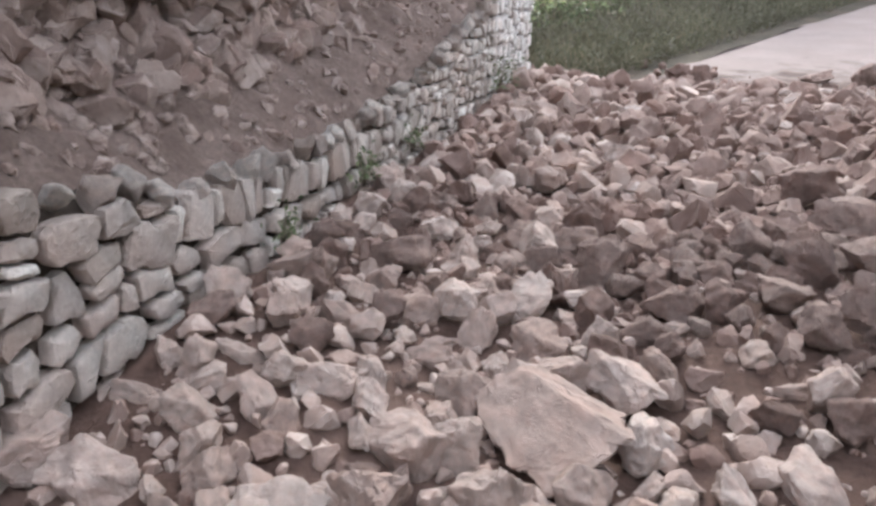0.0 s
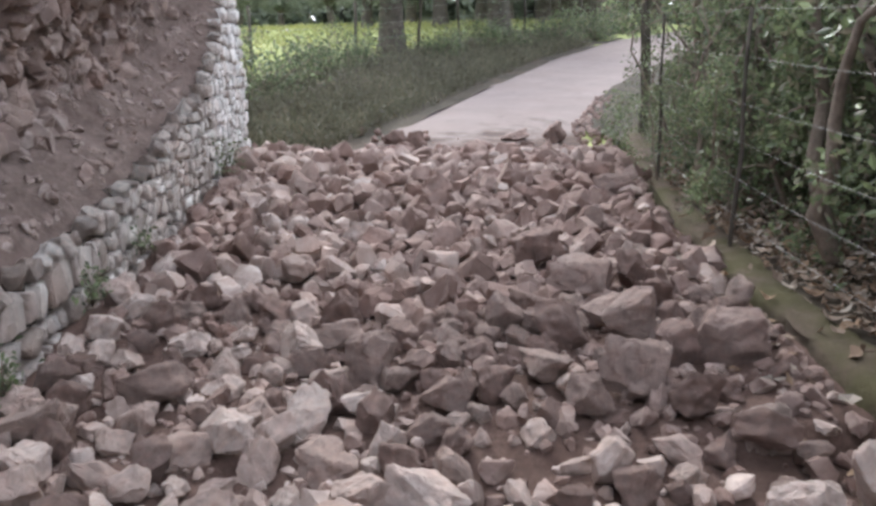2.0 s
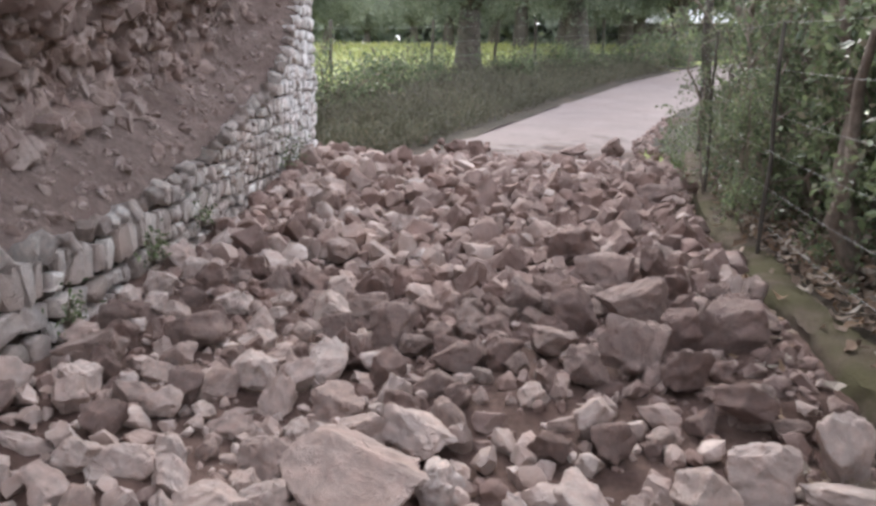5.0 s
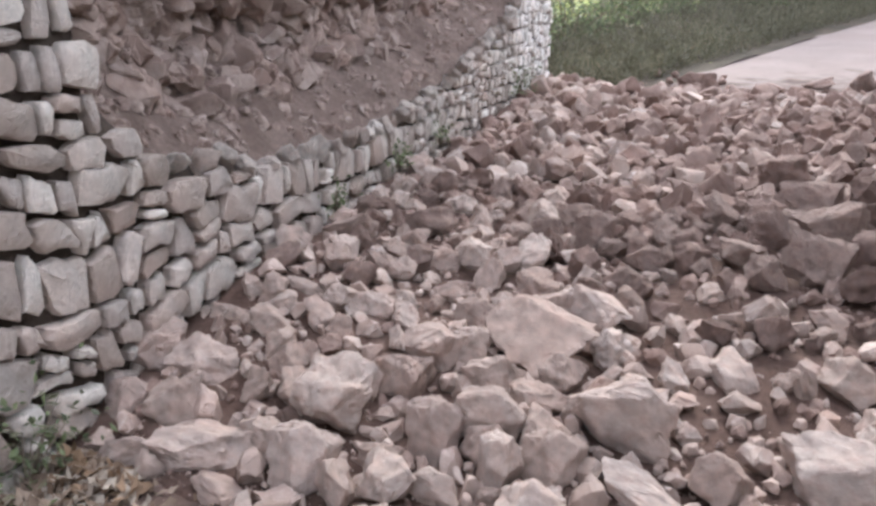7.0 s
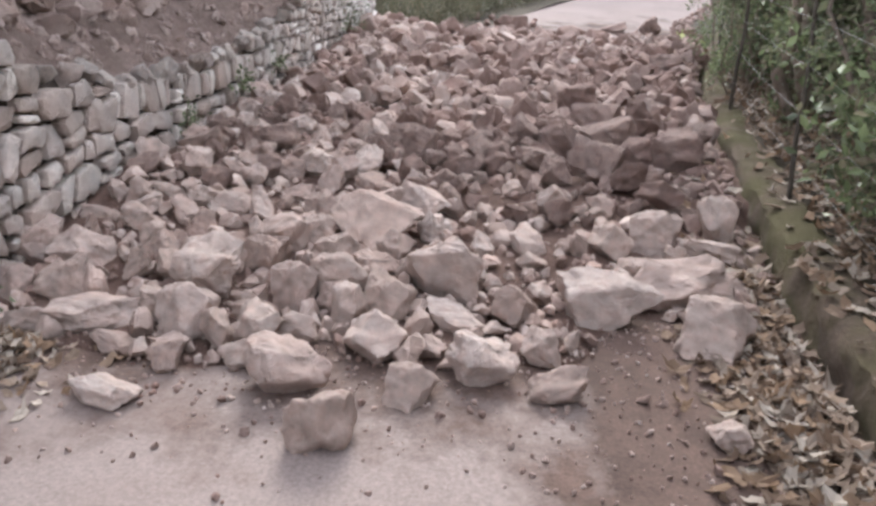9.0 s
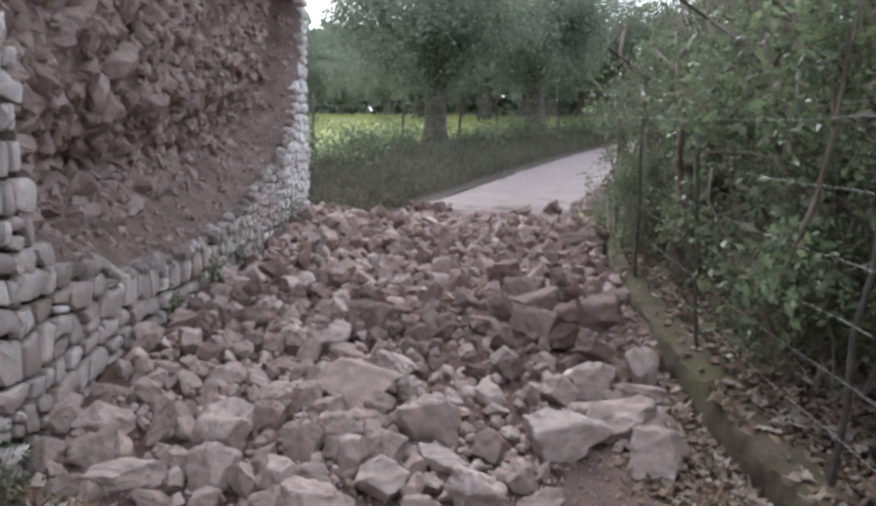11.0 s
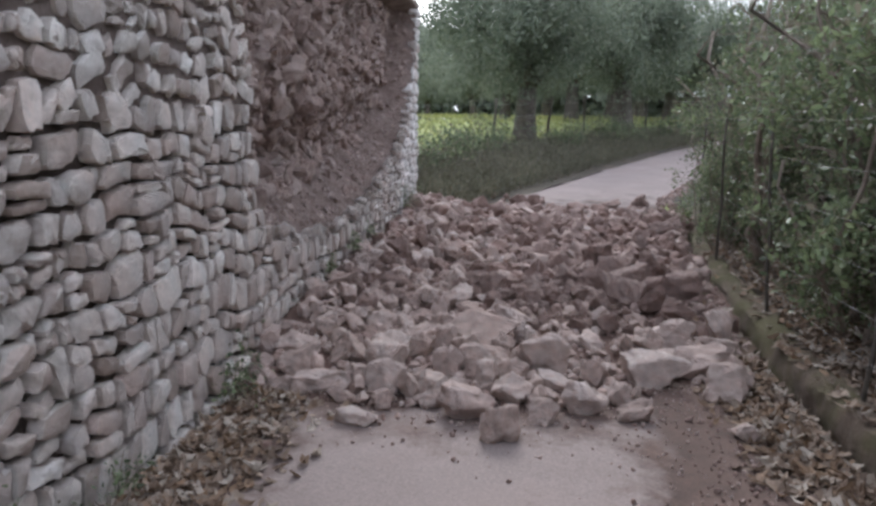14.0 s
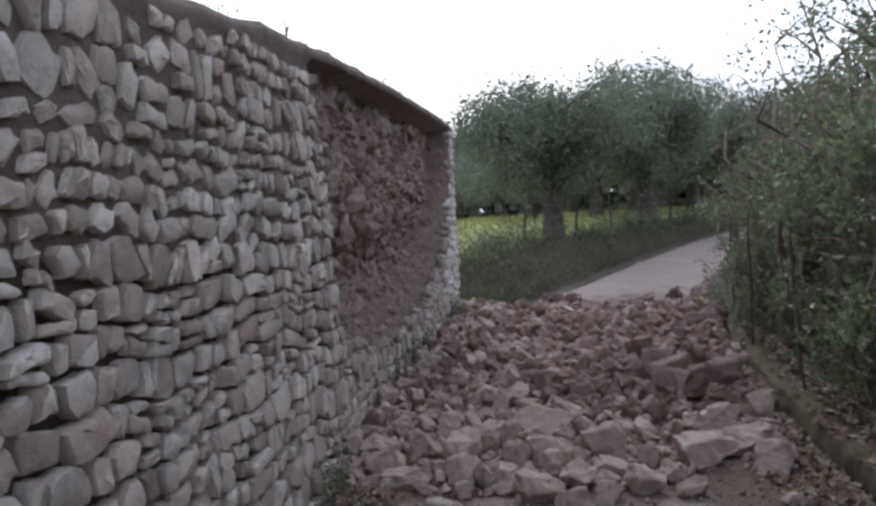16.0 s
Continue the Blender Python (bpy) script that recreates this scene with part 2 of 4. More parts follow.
def land(x, y):
    z = rise(y)
    if y > 9.9:
        edge = lerp_table(y, ROAD_LEFT)
        z += 0.35 * min(1.0, max(0.0, (edge - x - 0.5) / 2.5))
    k = kerb_line(y)
    if x > k + 0.2 and y < 14:
        z += 0.17 + 0.25 * min(1.0, (x - k - 0.2) / 1.5)
    return z

# ---- ground, road, kerb ----
def sheet(name, xs, ys, zf, mat, smooth=True):
    v = [(x, y, zf(x, y)) for y in ys for x in xs]
    w = len(xs)
    f = [(j * w + i, j * w + i + 1, (j + 1) * w + i + 1, (j + 1) * w + i) for j in range(len(ys) - 1) for i in range(w - 1)]
    return mesh(name, v, f, mat, smooth)


gx = [-900, -300, -120, -60, -40, -25, -15, -10, -7, -5, -4, -3, -2.4, -1.95, -1.0, 0, 1.0, 1.7, 1.85, 2.0, 2.2, 2.5, 3, 3.5, 4, 5, 6, 8, 10, 13, 17, 22, 30, 45, 70, 140, 400, 900]
gy = [-60, -30, -15, -9, -6, -4, -2, 0, 1, 2, 3, 4, 5, 6, 7, 8, 9, 9.8, 10.2, 11, 12, 13, 14, 16, 18, 20, 22, 24, 27, 30, 34, 38, 44, 52, 60, 80, 140, 400, 1200]
tagged(new("ground", sheet("ground", gx, gy, lambda x, y: land(x, y) - 0.03 - (0.3 if kerb_line(y) + 0.05 < x < kerb_line(y) + 3.7 and y < 30 else 0) + (0.05 * n3(x * 0.8, y * 0.8, 3) if abs(x) < 60 and not (-2 < x < 1.9 and y < 11) else -0.02), M_GROUND)),
       "rough green field and bank beside the lane", "ground", kind="structure")


def strip(name, left, right, ys, zf, mat, n=14):
    v, f = [], []
    for y in ys:
        a, b = lerp_table(y, left), lerp_table(y, right)
        for i in range(n + 1):
            x = a + (b - a) * i / n
            v.append((x, y, zf(x, y)))
    for j in range(len(ys) - 1):
        for i in range(n):
            p = j * (n + 1) + i
            f.append((p, p + 1, p + n + 2, p + n + 1))
    return mesh(name, v, f, mat, True)


road_ys = [-10 + 0.5 * i for i in range(109)]
tagged(new("road", strip("road", ROAD_LEFT, ROAD_RIGHT, road_ys, lambda x, y: rise(y) + 0.006 * n3(x * 1.5, y * 1.5, 0) + 0.004, M_ROAD)),
       "narrow pale dusty lane climbing and bending away", "road", kind="structure")

# dark bank of earth on the left past the wall, and the earth strip behind the kerb
VL = tuple((y, x - 4.6) for y, x in ROAD_LEFT if y > 9)
VR = tuple((y, x + 0.12) for y, x in ROAD_LEFT if y > 9)
tagged(new("verge", strip("verge", VL, VR, [9.8 + 0.6 * i for i in range(50)], lambda x, y: land(x, y) + 0.02 + 0.05 * n3(x * 2, y * 2, 1), M_VERGE, 10)),
       "dark grassy earth verge along the lane", "verge", kind="structure")
BK = tuple((y, kerb_line(y) + 0.22) for y in (-8, 2, 5, 6.5, 8.4, 9.4, 10.4)) + tuple((y, x + 0.02) for y, x in ROAD_RIGHT if y > 11)
BK2 = tuple((y, x + 3.5) for y, x in BK)
tagged(new("bank", strip("bank", BK, BK2, [-8 + 0.4 * i for i in range(100)], lambda x, y: land(x, y) + 0.03 + 0.08 * n3(x * 2.2, y * 2.2, 5), M_VERGE, 12)),
       "brown earth bank with dead leaves behind the kerb", "bank", kind="structure")


def kerb():
    v, f = [], []
    ys = [-8 + 0.035 * i for i in range(539)]
    prof = ((0.0, -0.15), (0.0, 0.02), (0.004, 0.12), (0.01, 0.2), (0.025, 0.236), (0.07, 0.25), (0.14, 0.256), (0.21, 0.254), (0.265, 0.235), (0.28, -0.1))
    for y in ys:
        sink = 0.25 * min(1, max(0, y - 10.4) / 0.8)
        for k, (dx, dz) in enumerate(prof):
            w = 0.026 * n3(y * 1.7, k * 0.7, 2) + 0.026 * n3(y * 5, k * 1.5, 4) + 0.02 * n3(y * 12, k * 3, 6)
            v.append((kerb_line(y) + dx + w, y, rise(y) + dz - sink + w * 0.7))
    m = len(prof)
    for j in range(len(ys) - 1):
        for i in range(m - 1):
            f.append((j * m + i, j * m + i + 1, (j + 1) * m + i + 1, (j + 1) * m + i))
    f += [tuple(range(m)), tuple(reversed(range((len(ys) - 1) * m, len(ys) * m)))]
    return mesh("kerb", v, f, M_KERB, True, 50)


tagged(new("kerb", kerb()), "low mossy concrete kerb wall edging the lane", "kerb", kind="structure")

# ---- the wall: earth core, collapsed hollow, face stones ----
GAP_TOP = ((1.55, 1.02), (1.8, 0.95), (2.6, 0.78), (3.4, 0.74), (4.2, 0.76), (5.1, 0.88), (5.7, 0.97), (6.6, 1.2), (7.6, 1.4), (8.3, 1.8), (8.6, 2.1), (9.2, 3.0), (9.42, 4.2))
GAP_SIDE = ((0.9, 1.72), (1.1, 1.62), (1.4, 1.36), (1.65, 1.42), (2.1, 1.3), (2.4, 1.26), (2.95, 1.08), (3.5, 0.95))


def in_gap(y, z):
    """How far inside the hole in the facing a spot of the wall is (0: none)."""
    a = y - lerp_table(z, GAP_SIDE) + 0.08 * n3(z * 3, 1, 0)
    b = z - lerp_table(y, GAP_TOP) + 0.05 * n3(y * 4, 2, 0)
    if a < 0 or b < 0:
        return 0.0
    return min(a, b, 9.45 - y)


def core_x(y, z):
    """Face of the earth core: just behind the joints, and set back where the facing fell."""
    d = in_gap(y, z)
    back = 0.095 - 0.035 * min(1.0, max(0.0, (z - 1.5) / 0.5))
    if d > 0:
        s = min(1.0, d / 0.45)
        s = s * s * (3 - 2 * s)
        above = z - lerp_table(y, GAP_TOP)
        back += 0.10 * min(1, d / 0.08) + s * (0.26 + 0.16 * n3(y * 0.9, z * 0.9, 8) + 0.1 * n3(y * 2.3, z * 2.3, 5))
        back += 0.10 * abs(n3(y * 4.5, z * 4.5, 3)) * s + 0.05 * n3(y * 8, z * 8, 6) * s + 0.035 * n3(y * 15, z * 15, 1) * s
        back += 0.18 * max(0.0, 1 - abs(above - 0.75) / 0.6) * s
        back = max(back, 0.05)
    return wall_face(y) - back


def core():
    v, f = [], []
    ys = np.concatenate([np.arange(-9, 0.8, 0.12), np.arange(0.8, 9.6, 0.055), [9.68, 9.72]])
    nz = 64
    for y in ys:
        zt = wall_top(y) + 0.03 * n3(y * 2, 0, 0)
        for k in range(nz + 1):
            z = -0.2 + (zt + 0.2) * k / nz
            x = core_x(y, z)
            if zt - z < 0.13:
                x = wall_face(y) - 0.045 + 0.02 * n3(y * 5, z * 5, 9)
            if k == nz:
                x -= 0.05
            v.append((x, y, z))
        v.append((-3.4, y, zt + 0.05))
        v.append((-3.4, y, -0.2))
    m = nz + 3
    for j in range(len(ys) - 1):
        for k in range(m - 1):
            f.append((j * m + k, j * m + k + 1, (j + 1) * m + k + 1, (j + 1) * m + k))
    f += [tuple(range(m)), tuple(reversed(range((len(ys) - 1) * m, len(ys) * m)))]
    me = mesh("wall_core", v, f, M_JOINT, True)
    me.materials.append(M_FILL)
    me.materials.append(M_MORTAR)
    for p in me.polygons:
        c = p.center
        if c.y > 0.8 and in_gap(c.y, c.z) > 0.02:
            p.material_index = 1
        elif c.z > 1.75 + 0.3 * n3(c.y * 1.5, c.z * 2, 11):
            p.material_index = 2
    return me


wall = tagged(new("wall_left", core()), "dry-stone retaining wall of pale limestone, partly collapsed", "wall", kind="structure")

# raised earth held up by the wall
tagged(new("terrace", sheet("terrace", [-60, -30, -12, -6, -3.35, -2.3], [-30, -9] + [-8 + 0.5 * i for i in range(36)] + [9.7],
       lambda x, y: wall_top(max(-9, y)) + 0.02 + (0.25 * min(1, (-2.3 - x) / 4)) + 0.04 * n3(x * 3, y * 3, 0), M_GROUND)),
       "grassy raised ground held up by the stone wall", "terrace", kind="structure")


def stone_geometry(poly, r):
    """A face stone with worn corners, from its outline in the wall's plane: places (along, up, out) and triangles."""
    c = np.mean(poly, axis=0)
    P = np.array(poly)
    nxt = np.roll(P, -1, 0)
    cut = r.uniform(0.12, 0.32)
    P = np.stack([P * (1 - cut) + nxt * cut, P * cut + nxt * (1 - cut)], 1).reshape(-1, 2)
    q = r.normal(0, 0.13 if c[1] < 1.7 else 0.35)
    P = c + (P - c) @ np.array([[math.cos(q), math.sin(q)], [-math.sin(q), math.cos(q)]])
    size = np.sqrt(max(1e-4, np.ptp(P[:, 0]) * np.ptp(P[:, 1])))
    P = c + (P - c) * (1 - min(0.3, 0.012 / size * 2)) * (r.uniform(0.84, 1.05) if c[1] < 1.7 else r.uniform(0.68, 1.02))
    P += r.normal(0, 0.035 * size, P.shape)
    tilt = r.normal(0, 0.07, 2)
    proud = r.uniform(-0.02, 0.016)
    rings, n = [], len(P)
    for s, o, jit in ((0.95, -0.12, 0), (1.0, 0.0, 0.004), (0.955, 0.017, 0.003), (0.6, 0.025, 0.003)):
        q = c + (P - c) * s
        o = o + proud + (q - c) @ tilt * (o > -0.1) + r.normal(0, 1, n) * jit
        rings.append(np.column_stack([q, o]))
    V = np.concatenate(rings + [[(c[0] + r.normal(0, 0.1) * size, c[1], 0.027 + proud + r.normal(0, 0.003))]])
    T = []
    for k in range(3):
        for i in range(n):
            a, b = k * n + i, k * n + (i + 1) % n
            T += [(a, b, b + n), (a, b + n, a + n)]
    T += [(3 * n + i, 3 * n + (i + 1) % n, 4 * n) for i in range(n)]
    return V, np.array(T)


def wall_outlines():
    """Outlines (along, up) of the face stones: rough courses whose beds wander, of blocks, slabs and stacked pairs."""
    r = np.random.default_rng(21)
    out, z = [], -0.2

    def bed_joint(y, z):
        return z + 0.11 * n3(y * 0.9, z * 1.2, 0) + 0.06 * n3(y * 2.8, z * 2.6, 5)

    while z < 4.1:
        h = r.choice([r.uniform(0.09, 0.12), r.uniform(0.12, 0.17), r.uniform(0.17, 0.23)], p=[0.15, 0.5, 0.35])
        y, lean = -6.6 + r.uniform(0, 0.2), 0.0
        while y < 9.72:
            w = r.choice([r.uniform(0.06, 0.11), r.uniform(0.12, 0.19), r.uniform(0.19, 0.31)], p=[0.25, 0.45, 0.3])
            if y > 3 or z > 1.9:
                w *= 0.8
            w = min(w, 2.6 * h)
            lean_end = r.normal(0, 0.24) * h
            lo, mid, hi = y, y + w * r.uniform(0.35, 0.65), y + w
            parts = [(0.0, 1.0)]
            if h > 0.13 and w > 0.1 and r.uniform() < 0.36:
                cut = r.uniform(0.35, 0.65)
                parts = [(0.0, cut), (cut, 1.0)]
            for p, q in parts:
                pts = []
                for yy, f, sl in ((lo, p, lean), (mid, p, 0), (hi, p, lean_end), (hi, q, lean_end), (mid, q, 0), (lo, q, lean)):
                    zb, zt = bed_joint(yy, z), bed_joint(yy, z + h)
                    pts.append((yy + sl * (f - 0.5), zb + (zt - zb) * f + (r.normal(0, 0.05) * h if yy == mid else 0)))
                out.append(pts)
            y, lean = y + w, lean_end
        z += h
    return out


near_stones, V_all, T_all, base, V_pale, T_pale, base_pale = [], [], [], 0, [], [], 0
for i, poly in enumerate(wall_outlines()):
    y, z = np.mean(poly, axis=0)
    if z > wall_top(y) - 0.13 or z < rise(y) - 0.1 or y > 9.7 or in_gap(y, z) > 0.0:
        continue
    poly = [(min(a, 9.76), b) for a, b in poly]
    Vs, Ts = stone_geometry(poly, np.random.default_rng(i))
    W = np.column_stack([np.array([wall_face(a) for a in Vs[:, 0]]) - 0.045 + Vs[:, 2], Vs[:, 0], Vs[:, 1]])
    if -0.6 < y < 4.4 and z < 1.75 and len(near_stones) < 300:
        near_stones.append((W, Ts))
    elif y > 7.9 + 0.5 * n3(y * 2, z * 2, 4):
        V_pale.append(W)
        T_pale.append(Ts + base_pale)
        base_pale += len(W)
    else:
        V_all.append(W)
        T_all.append(Ts + base)
        base += len(W)
facing = child("facing", tri_mesh("facing", np.concatenate(V_all), np.concatenate(T_all), M_WALL_J, True, 42), wall, "pale grey limestone facing")
facing["kind"] = "stuff"
quoin = child("quoin", tri_mesh("quoin", np.concatenate(V_pale), np.concatenate(T_pale), M_LIT_END, True, 34), wall, "stones at the end of the wall, whitened in colour for the brighter light there")
quoin["kind"] = "stuff"

# stones left in the fill where the facing fell

def rock_shape(seed, cuts, planes=11, rough=0.05, edge=0.045):
    """A stone broken along flat faces, in a unit box: places and triangles."""
    r = np.random.default_rng(seed)
    N = r.normal(0, 1, (planes, 3))
    sides = np.concatenate([np.eye(3), -np.eye(3)]) + r.normal(0, 0.28, (6, 3))
    N = np.concatenate([N, sides])
    N /= np.linalg.norm(N, axis=1)[:, None]
    D = np.concatenate([r.uniform(0.72, 1.05, planes), r.uniform(0.9, 1.25, 6)])
    corners = []
    for i, j, k in itertools.combinations(range(len(N)), 3):
        M = N[[i, j, k]]
        if abs(np.linalg.det(M)) > 0.02:
            p = np.linalg.solve(M, D[[i, j, k]])
            if (N @ p <= D + 1e-6).all() and all(np.linalg.norm(p - q) > 0.16 for q in corners):
                corners.append(p)
    bm = bmesh.new()
    for p in corners:
        bm.verts.new(p)
    bmesh.ops.convex_hull(bm, input=bm.verts)
    bmesh.ops.delete(bm, geom=[v for v in bm.verts if not v.link_faces], context="VERTS")
    bmesh.ops.dissolve_limit(bm, angle_limit=radians(12), verts=bm.verts, edges=bm.edges)
    bmesh.ops.bevel(bm, geom=bm.edges[:], offset=edge, segments=1, affect="EDGES", clamp_overlap=True)
    bmesh.ops.triangulate(bm, faces=bm.faces)
    for step in range(cuts):
        bmesh.ops.subdivide_edges(bm, edges=[e for e in bm.edges if e.calc_length() > (0.45, 0.28, 0.19, 0.12)[step]], cuts=1, use_grid_fill=True)
        bmesh.ops.triangulate(bm, faces=bm.faces)
    if cuts:
        for v in bm.verts:
            a = noise.noise(v.co * 1.2 + Vector((seed * 3.1, 0, 0)))
            b = noise.noise(v.co * 2.6 + Vector((0, seed * 1.7, 0)))
            c = abs(noise.noise(v.co * 4.5 + Vector((0, 0, seed * 2.3))))
            d = noise.noise(v.co * 10 + Vector((seed, 0, seed)))
            v.co *= 1 + rough * (2.4 * a + 1.3 * b - 1.1 * c + (0.4 * d if cuts > 2 else 0))
    V = np.array([v.co[:] for v in bm.verts])
    bm.verts.index_update()
    T = np.array([[v.index for v in f.verts] for f in bm.faces])
    bm.free()
    lo, hi = V.min(0), V.max(0)
    return (V - (lo + hi) / 2) / (hi - lo), T


BIG = [rock_shape(100 + k, 4, 11 + k % 6, 0.075) for k in range(16)]
BIG += [rock_shape(131, 4, 5, 0.06), rock_shape(132, 4, 4, 0.06)]
FINE = [rock_shape(200 + k, 1, 10 + k % 6, 0.1) for k in range(24)]
PLAIN = [rock_shape(300 + k, 0, 10 + k % 4, 0.0, 0.1) for k in range(18)]
BIG_MESHES = [tri_mesh("boulder", v, t, M_ROCK, True, 26) for v, t in BIG]
BIG_RED = [tri_mesh("boulder", v, t, M_RED, True, 26) for v, t in BIG]
FINE_MESHES = [tri_mesh("rock", v, t, M_ROCK, True, 26) for v, t in BIG]
FINE_RED = [tri_mesh("rock", v, t, M_RED, True, 26) for v, t in BIG]


def reddish(x, y):
    """Share of stones still coated with earth: low along the wall, high in the middle and by the kerb."""
    return 0.1 + (0.34 + 0.45 * min(1, max(0, (x + 1.0) / 1.2))) * min(1, max(0, (y - 2.0) / 1.6))


def turn(rx, ry, rz):
    return np.array(Euler((rx, ry, rz)).to_matrix())


class Heap:
    """Many small stones joined into one mesh."""

    def __init__(self):
        self.v, self.t, self.n = [], [], 0

    def add(self, shape, place, size, angles):
        V, T = shape
        self.v.append((V * size) @ turn(*angles).T + place)
        self.t.append(T + self.n)
        self.n += len(V)

    def mesh(self, name, mat, sharp=28):
        return tri_mesh(name, np.concatenate(self.v), np.concatenate(self.t), mat, True, sharp)


# ---- the slide: a bed of red earth and stones across the lane ----
FRONT = ((-1.95, 1.0), (-1.3, 0.85), (-0.5, 0.72), (-0.1, 0.75), (0.4, 1.0), (0.75, 1.05), (0.95, 1.5), (1.4, 1.45), (1.75, 1.7))


def bed(x, y):
    """Thickness of the slide over the road."""
    f = y - lerp_table(x, FRONT)
    b = (10.7 - 0.25 * max(0, -x) - 0.6 * max(0, min(1, (x - 0.5) / 0.6)) + 0.4 * n3(x * 1.5, 0, 7)) - y
    if f < 0 or b < 0:
        return 0.0
    e = min(1.0, f / 1.4) * min(1.0, b / 1.2)
    t = 0.05 + 0.22 * max(0.0, min(1.0, (-0.6 - x) / 1.2)) + 0.10 * max(0.0, min(1.0, (x - 0.7) / 0.8)) * (y > 3)
    t += 0.07 * n3(x * 1.1, y * 1.1, 4) + 0.10 * max(0, min(1, (y - 6) / 2))
    return max(0.0, e * t)


def bed_mesh():
    xs = [-2.05 + 0.06 * i for i in range(68)]
    ys = [0.3 + 0.06 * i for i in range(180)]
    v, ok, f = [], [], []
    for y in ys:
        for x in xs:
            h = bed(x, y)
            k = min(1.0, h / 0.05)
            grit = k * 0.025 * n3(x * 9, y * 9, 1) + k * 0.012 * n3(x * 25, y * 25, 2)
            ok.append(h > 0 and x < kerb_line(y) + 0.05)
            v.append((x, y, rise(y) + (h - 0.006 + k * 0.016 + max(-h, grit) if h > 0 else -0.02)))
    w = len(xs)
    for j in range(len(ys) - 1):
        for i in range(w - 1):
            q = (j * w + i, j * w + i + 1, (j + 1) * w + i + 1, (j + 1) * w + i)
            if any(ok[k] for k in q):
                f.append(q)
    return mesh("earth_bed", v, f, M_SOIL, True)


tagged(new("earth_bed", bed_mesh()), "reddish earth and grit of the slide spread over the lane", "earth", kind="stuff")

placed = []
BOULDERS = "boulders fallen on the lane"


def boulder(x, y, z, w, d, h, k=None, lean=None, earthy=False):
    """A large fallen stone, its foot at z."""
    i = len(placed)
    r = np.random.default_rng(500 + i)
    k = r.integers(16) if k is None else k
    red = earthy or (y > 2.7 and r.uniform() < reddish(x, y) - 0.1)
    z = max(z, rise(y) + 0.5 * bed(x, y)) - 0.02 - 0.06 * h
    ob = new("boulder", (BIG_RED if red else BIG_MESHES)[k])
    a = r.uniform(-0.25, 0.25, 3)
    ob.matrix_world = Matrix.LocRotScale((x, y, z + h / 2), Euler(tuple(a) if lean is None else tuple(radians(q) for q in lean)), (w * 1.06, d * 1.15, h * 1.12))
    kind = "slab" if h < 0.42 * w else ("upright block" if h > 0.95 * w else "block")
    size = "large" if w > 0.36 else ("small" if w < 0.18 else "mid-sized")
    tone = "earth-stained reddish" if red else "pinkish-grey"
    tagged(ob, f"{size} angular {tone} limestone {kind} lying in the slide", "rock", BOULDERS)
    placed.append((x, y, max(w, d) / 2))
    return ob


boulder(-1.03, 0.59, 0.00, 0.29, 0.14, 0.13)
boulder(-0.38, 0.81, 0.00, 0.35, 0.24, 0.24)
boulder(-0.15, 0.50, 0.00, 0.23, 0.18, 0.24)
boulder(0.10, 0.81, 0.00, 0.19, 0.15, 0.17)
boulder(0.35, 1.02, 0.00, 0.28, 0.22, 0.22)
boulder(0.66, 0.94, 0.00, 0.25, 0.14, 0.14)
boulder(0.58, 1.19, 0.00, 0.16, 0.13, 0.18)
boulder(-0.91, 0.86, 0.00, 0.14, 0.11, 0.15)
boulder(-1.19, 0.97, 0.00, 0.25, 0.13, 0.09)
boulder(-1.37, 1.12, 0.00, 0.41, 0.21, 0.17)
boulder(-0.94, 1.10, 0.00, 0.25, 0.20, 0.26)
boulder(-0.99, 1.47, 0.03, 0.33, 0.26, 0.32)
boulder(-0.80, 1.76, 0.05, 0.24, 0.19, 0.25)
boulder(-0.48, 1.89, 0.05, 0.24, 0.20, 0.23)
boulder(-0.27, 1.84, 0.05, 0.26, 0.16, 0.16)
boulder(0.09, 1.76, 0.04, 0.38, 0.26, 0.34, 1, (22, 28, 10))
boulder(-0.38, 2.28, 0.15, 0.56, 0.36, 0.20, 17, (38, 16, -40))
boulder(-0.16, 2.66, 0.12, 0.32, 0.20, 0.20, 5, (20, 14, -35))
boulder(-0.56, 1.44, 0.01, 0.22, 0.18, 0.26)
boulder(-0.30, 1.37, 0.01, 0.18, 0.15, 0.22)
boulder(-0.12, 1.44, 0.01, 0.22, 0.18, 0.20)
boulder(-0.11, 1.13, 0.00, 0.27, 0.22, 0.22)
boulder(0.18, 1.41, 0.02, 0.29, 0.14, 0.12)
boulder(-0.72, 1.29, 0.01, 0.16, 0.12, 0.12)
boulder(-0.48, 1.23, 0.00, 0.24, 0.13, 0.13)
boulder(-0.63, 0.96, 0.00, 0.20, 0.13, 0.13)
boulder(0.43, 1.52, 0.02, 0.22, 0.18, 0.21)
boulder(0.83, 1.60, 0.02, 0.46, 0.28, 0.26, 16, (26, 12, -10))
boulder(1.25, 1.90, 0.04, 0.55, 0.30, 0.23, 9, (12, -8, 8))
boulder(1.44, 2.39, 0.09, 0.38, 0.19, 0.13)
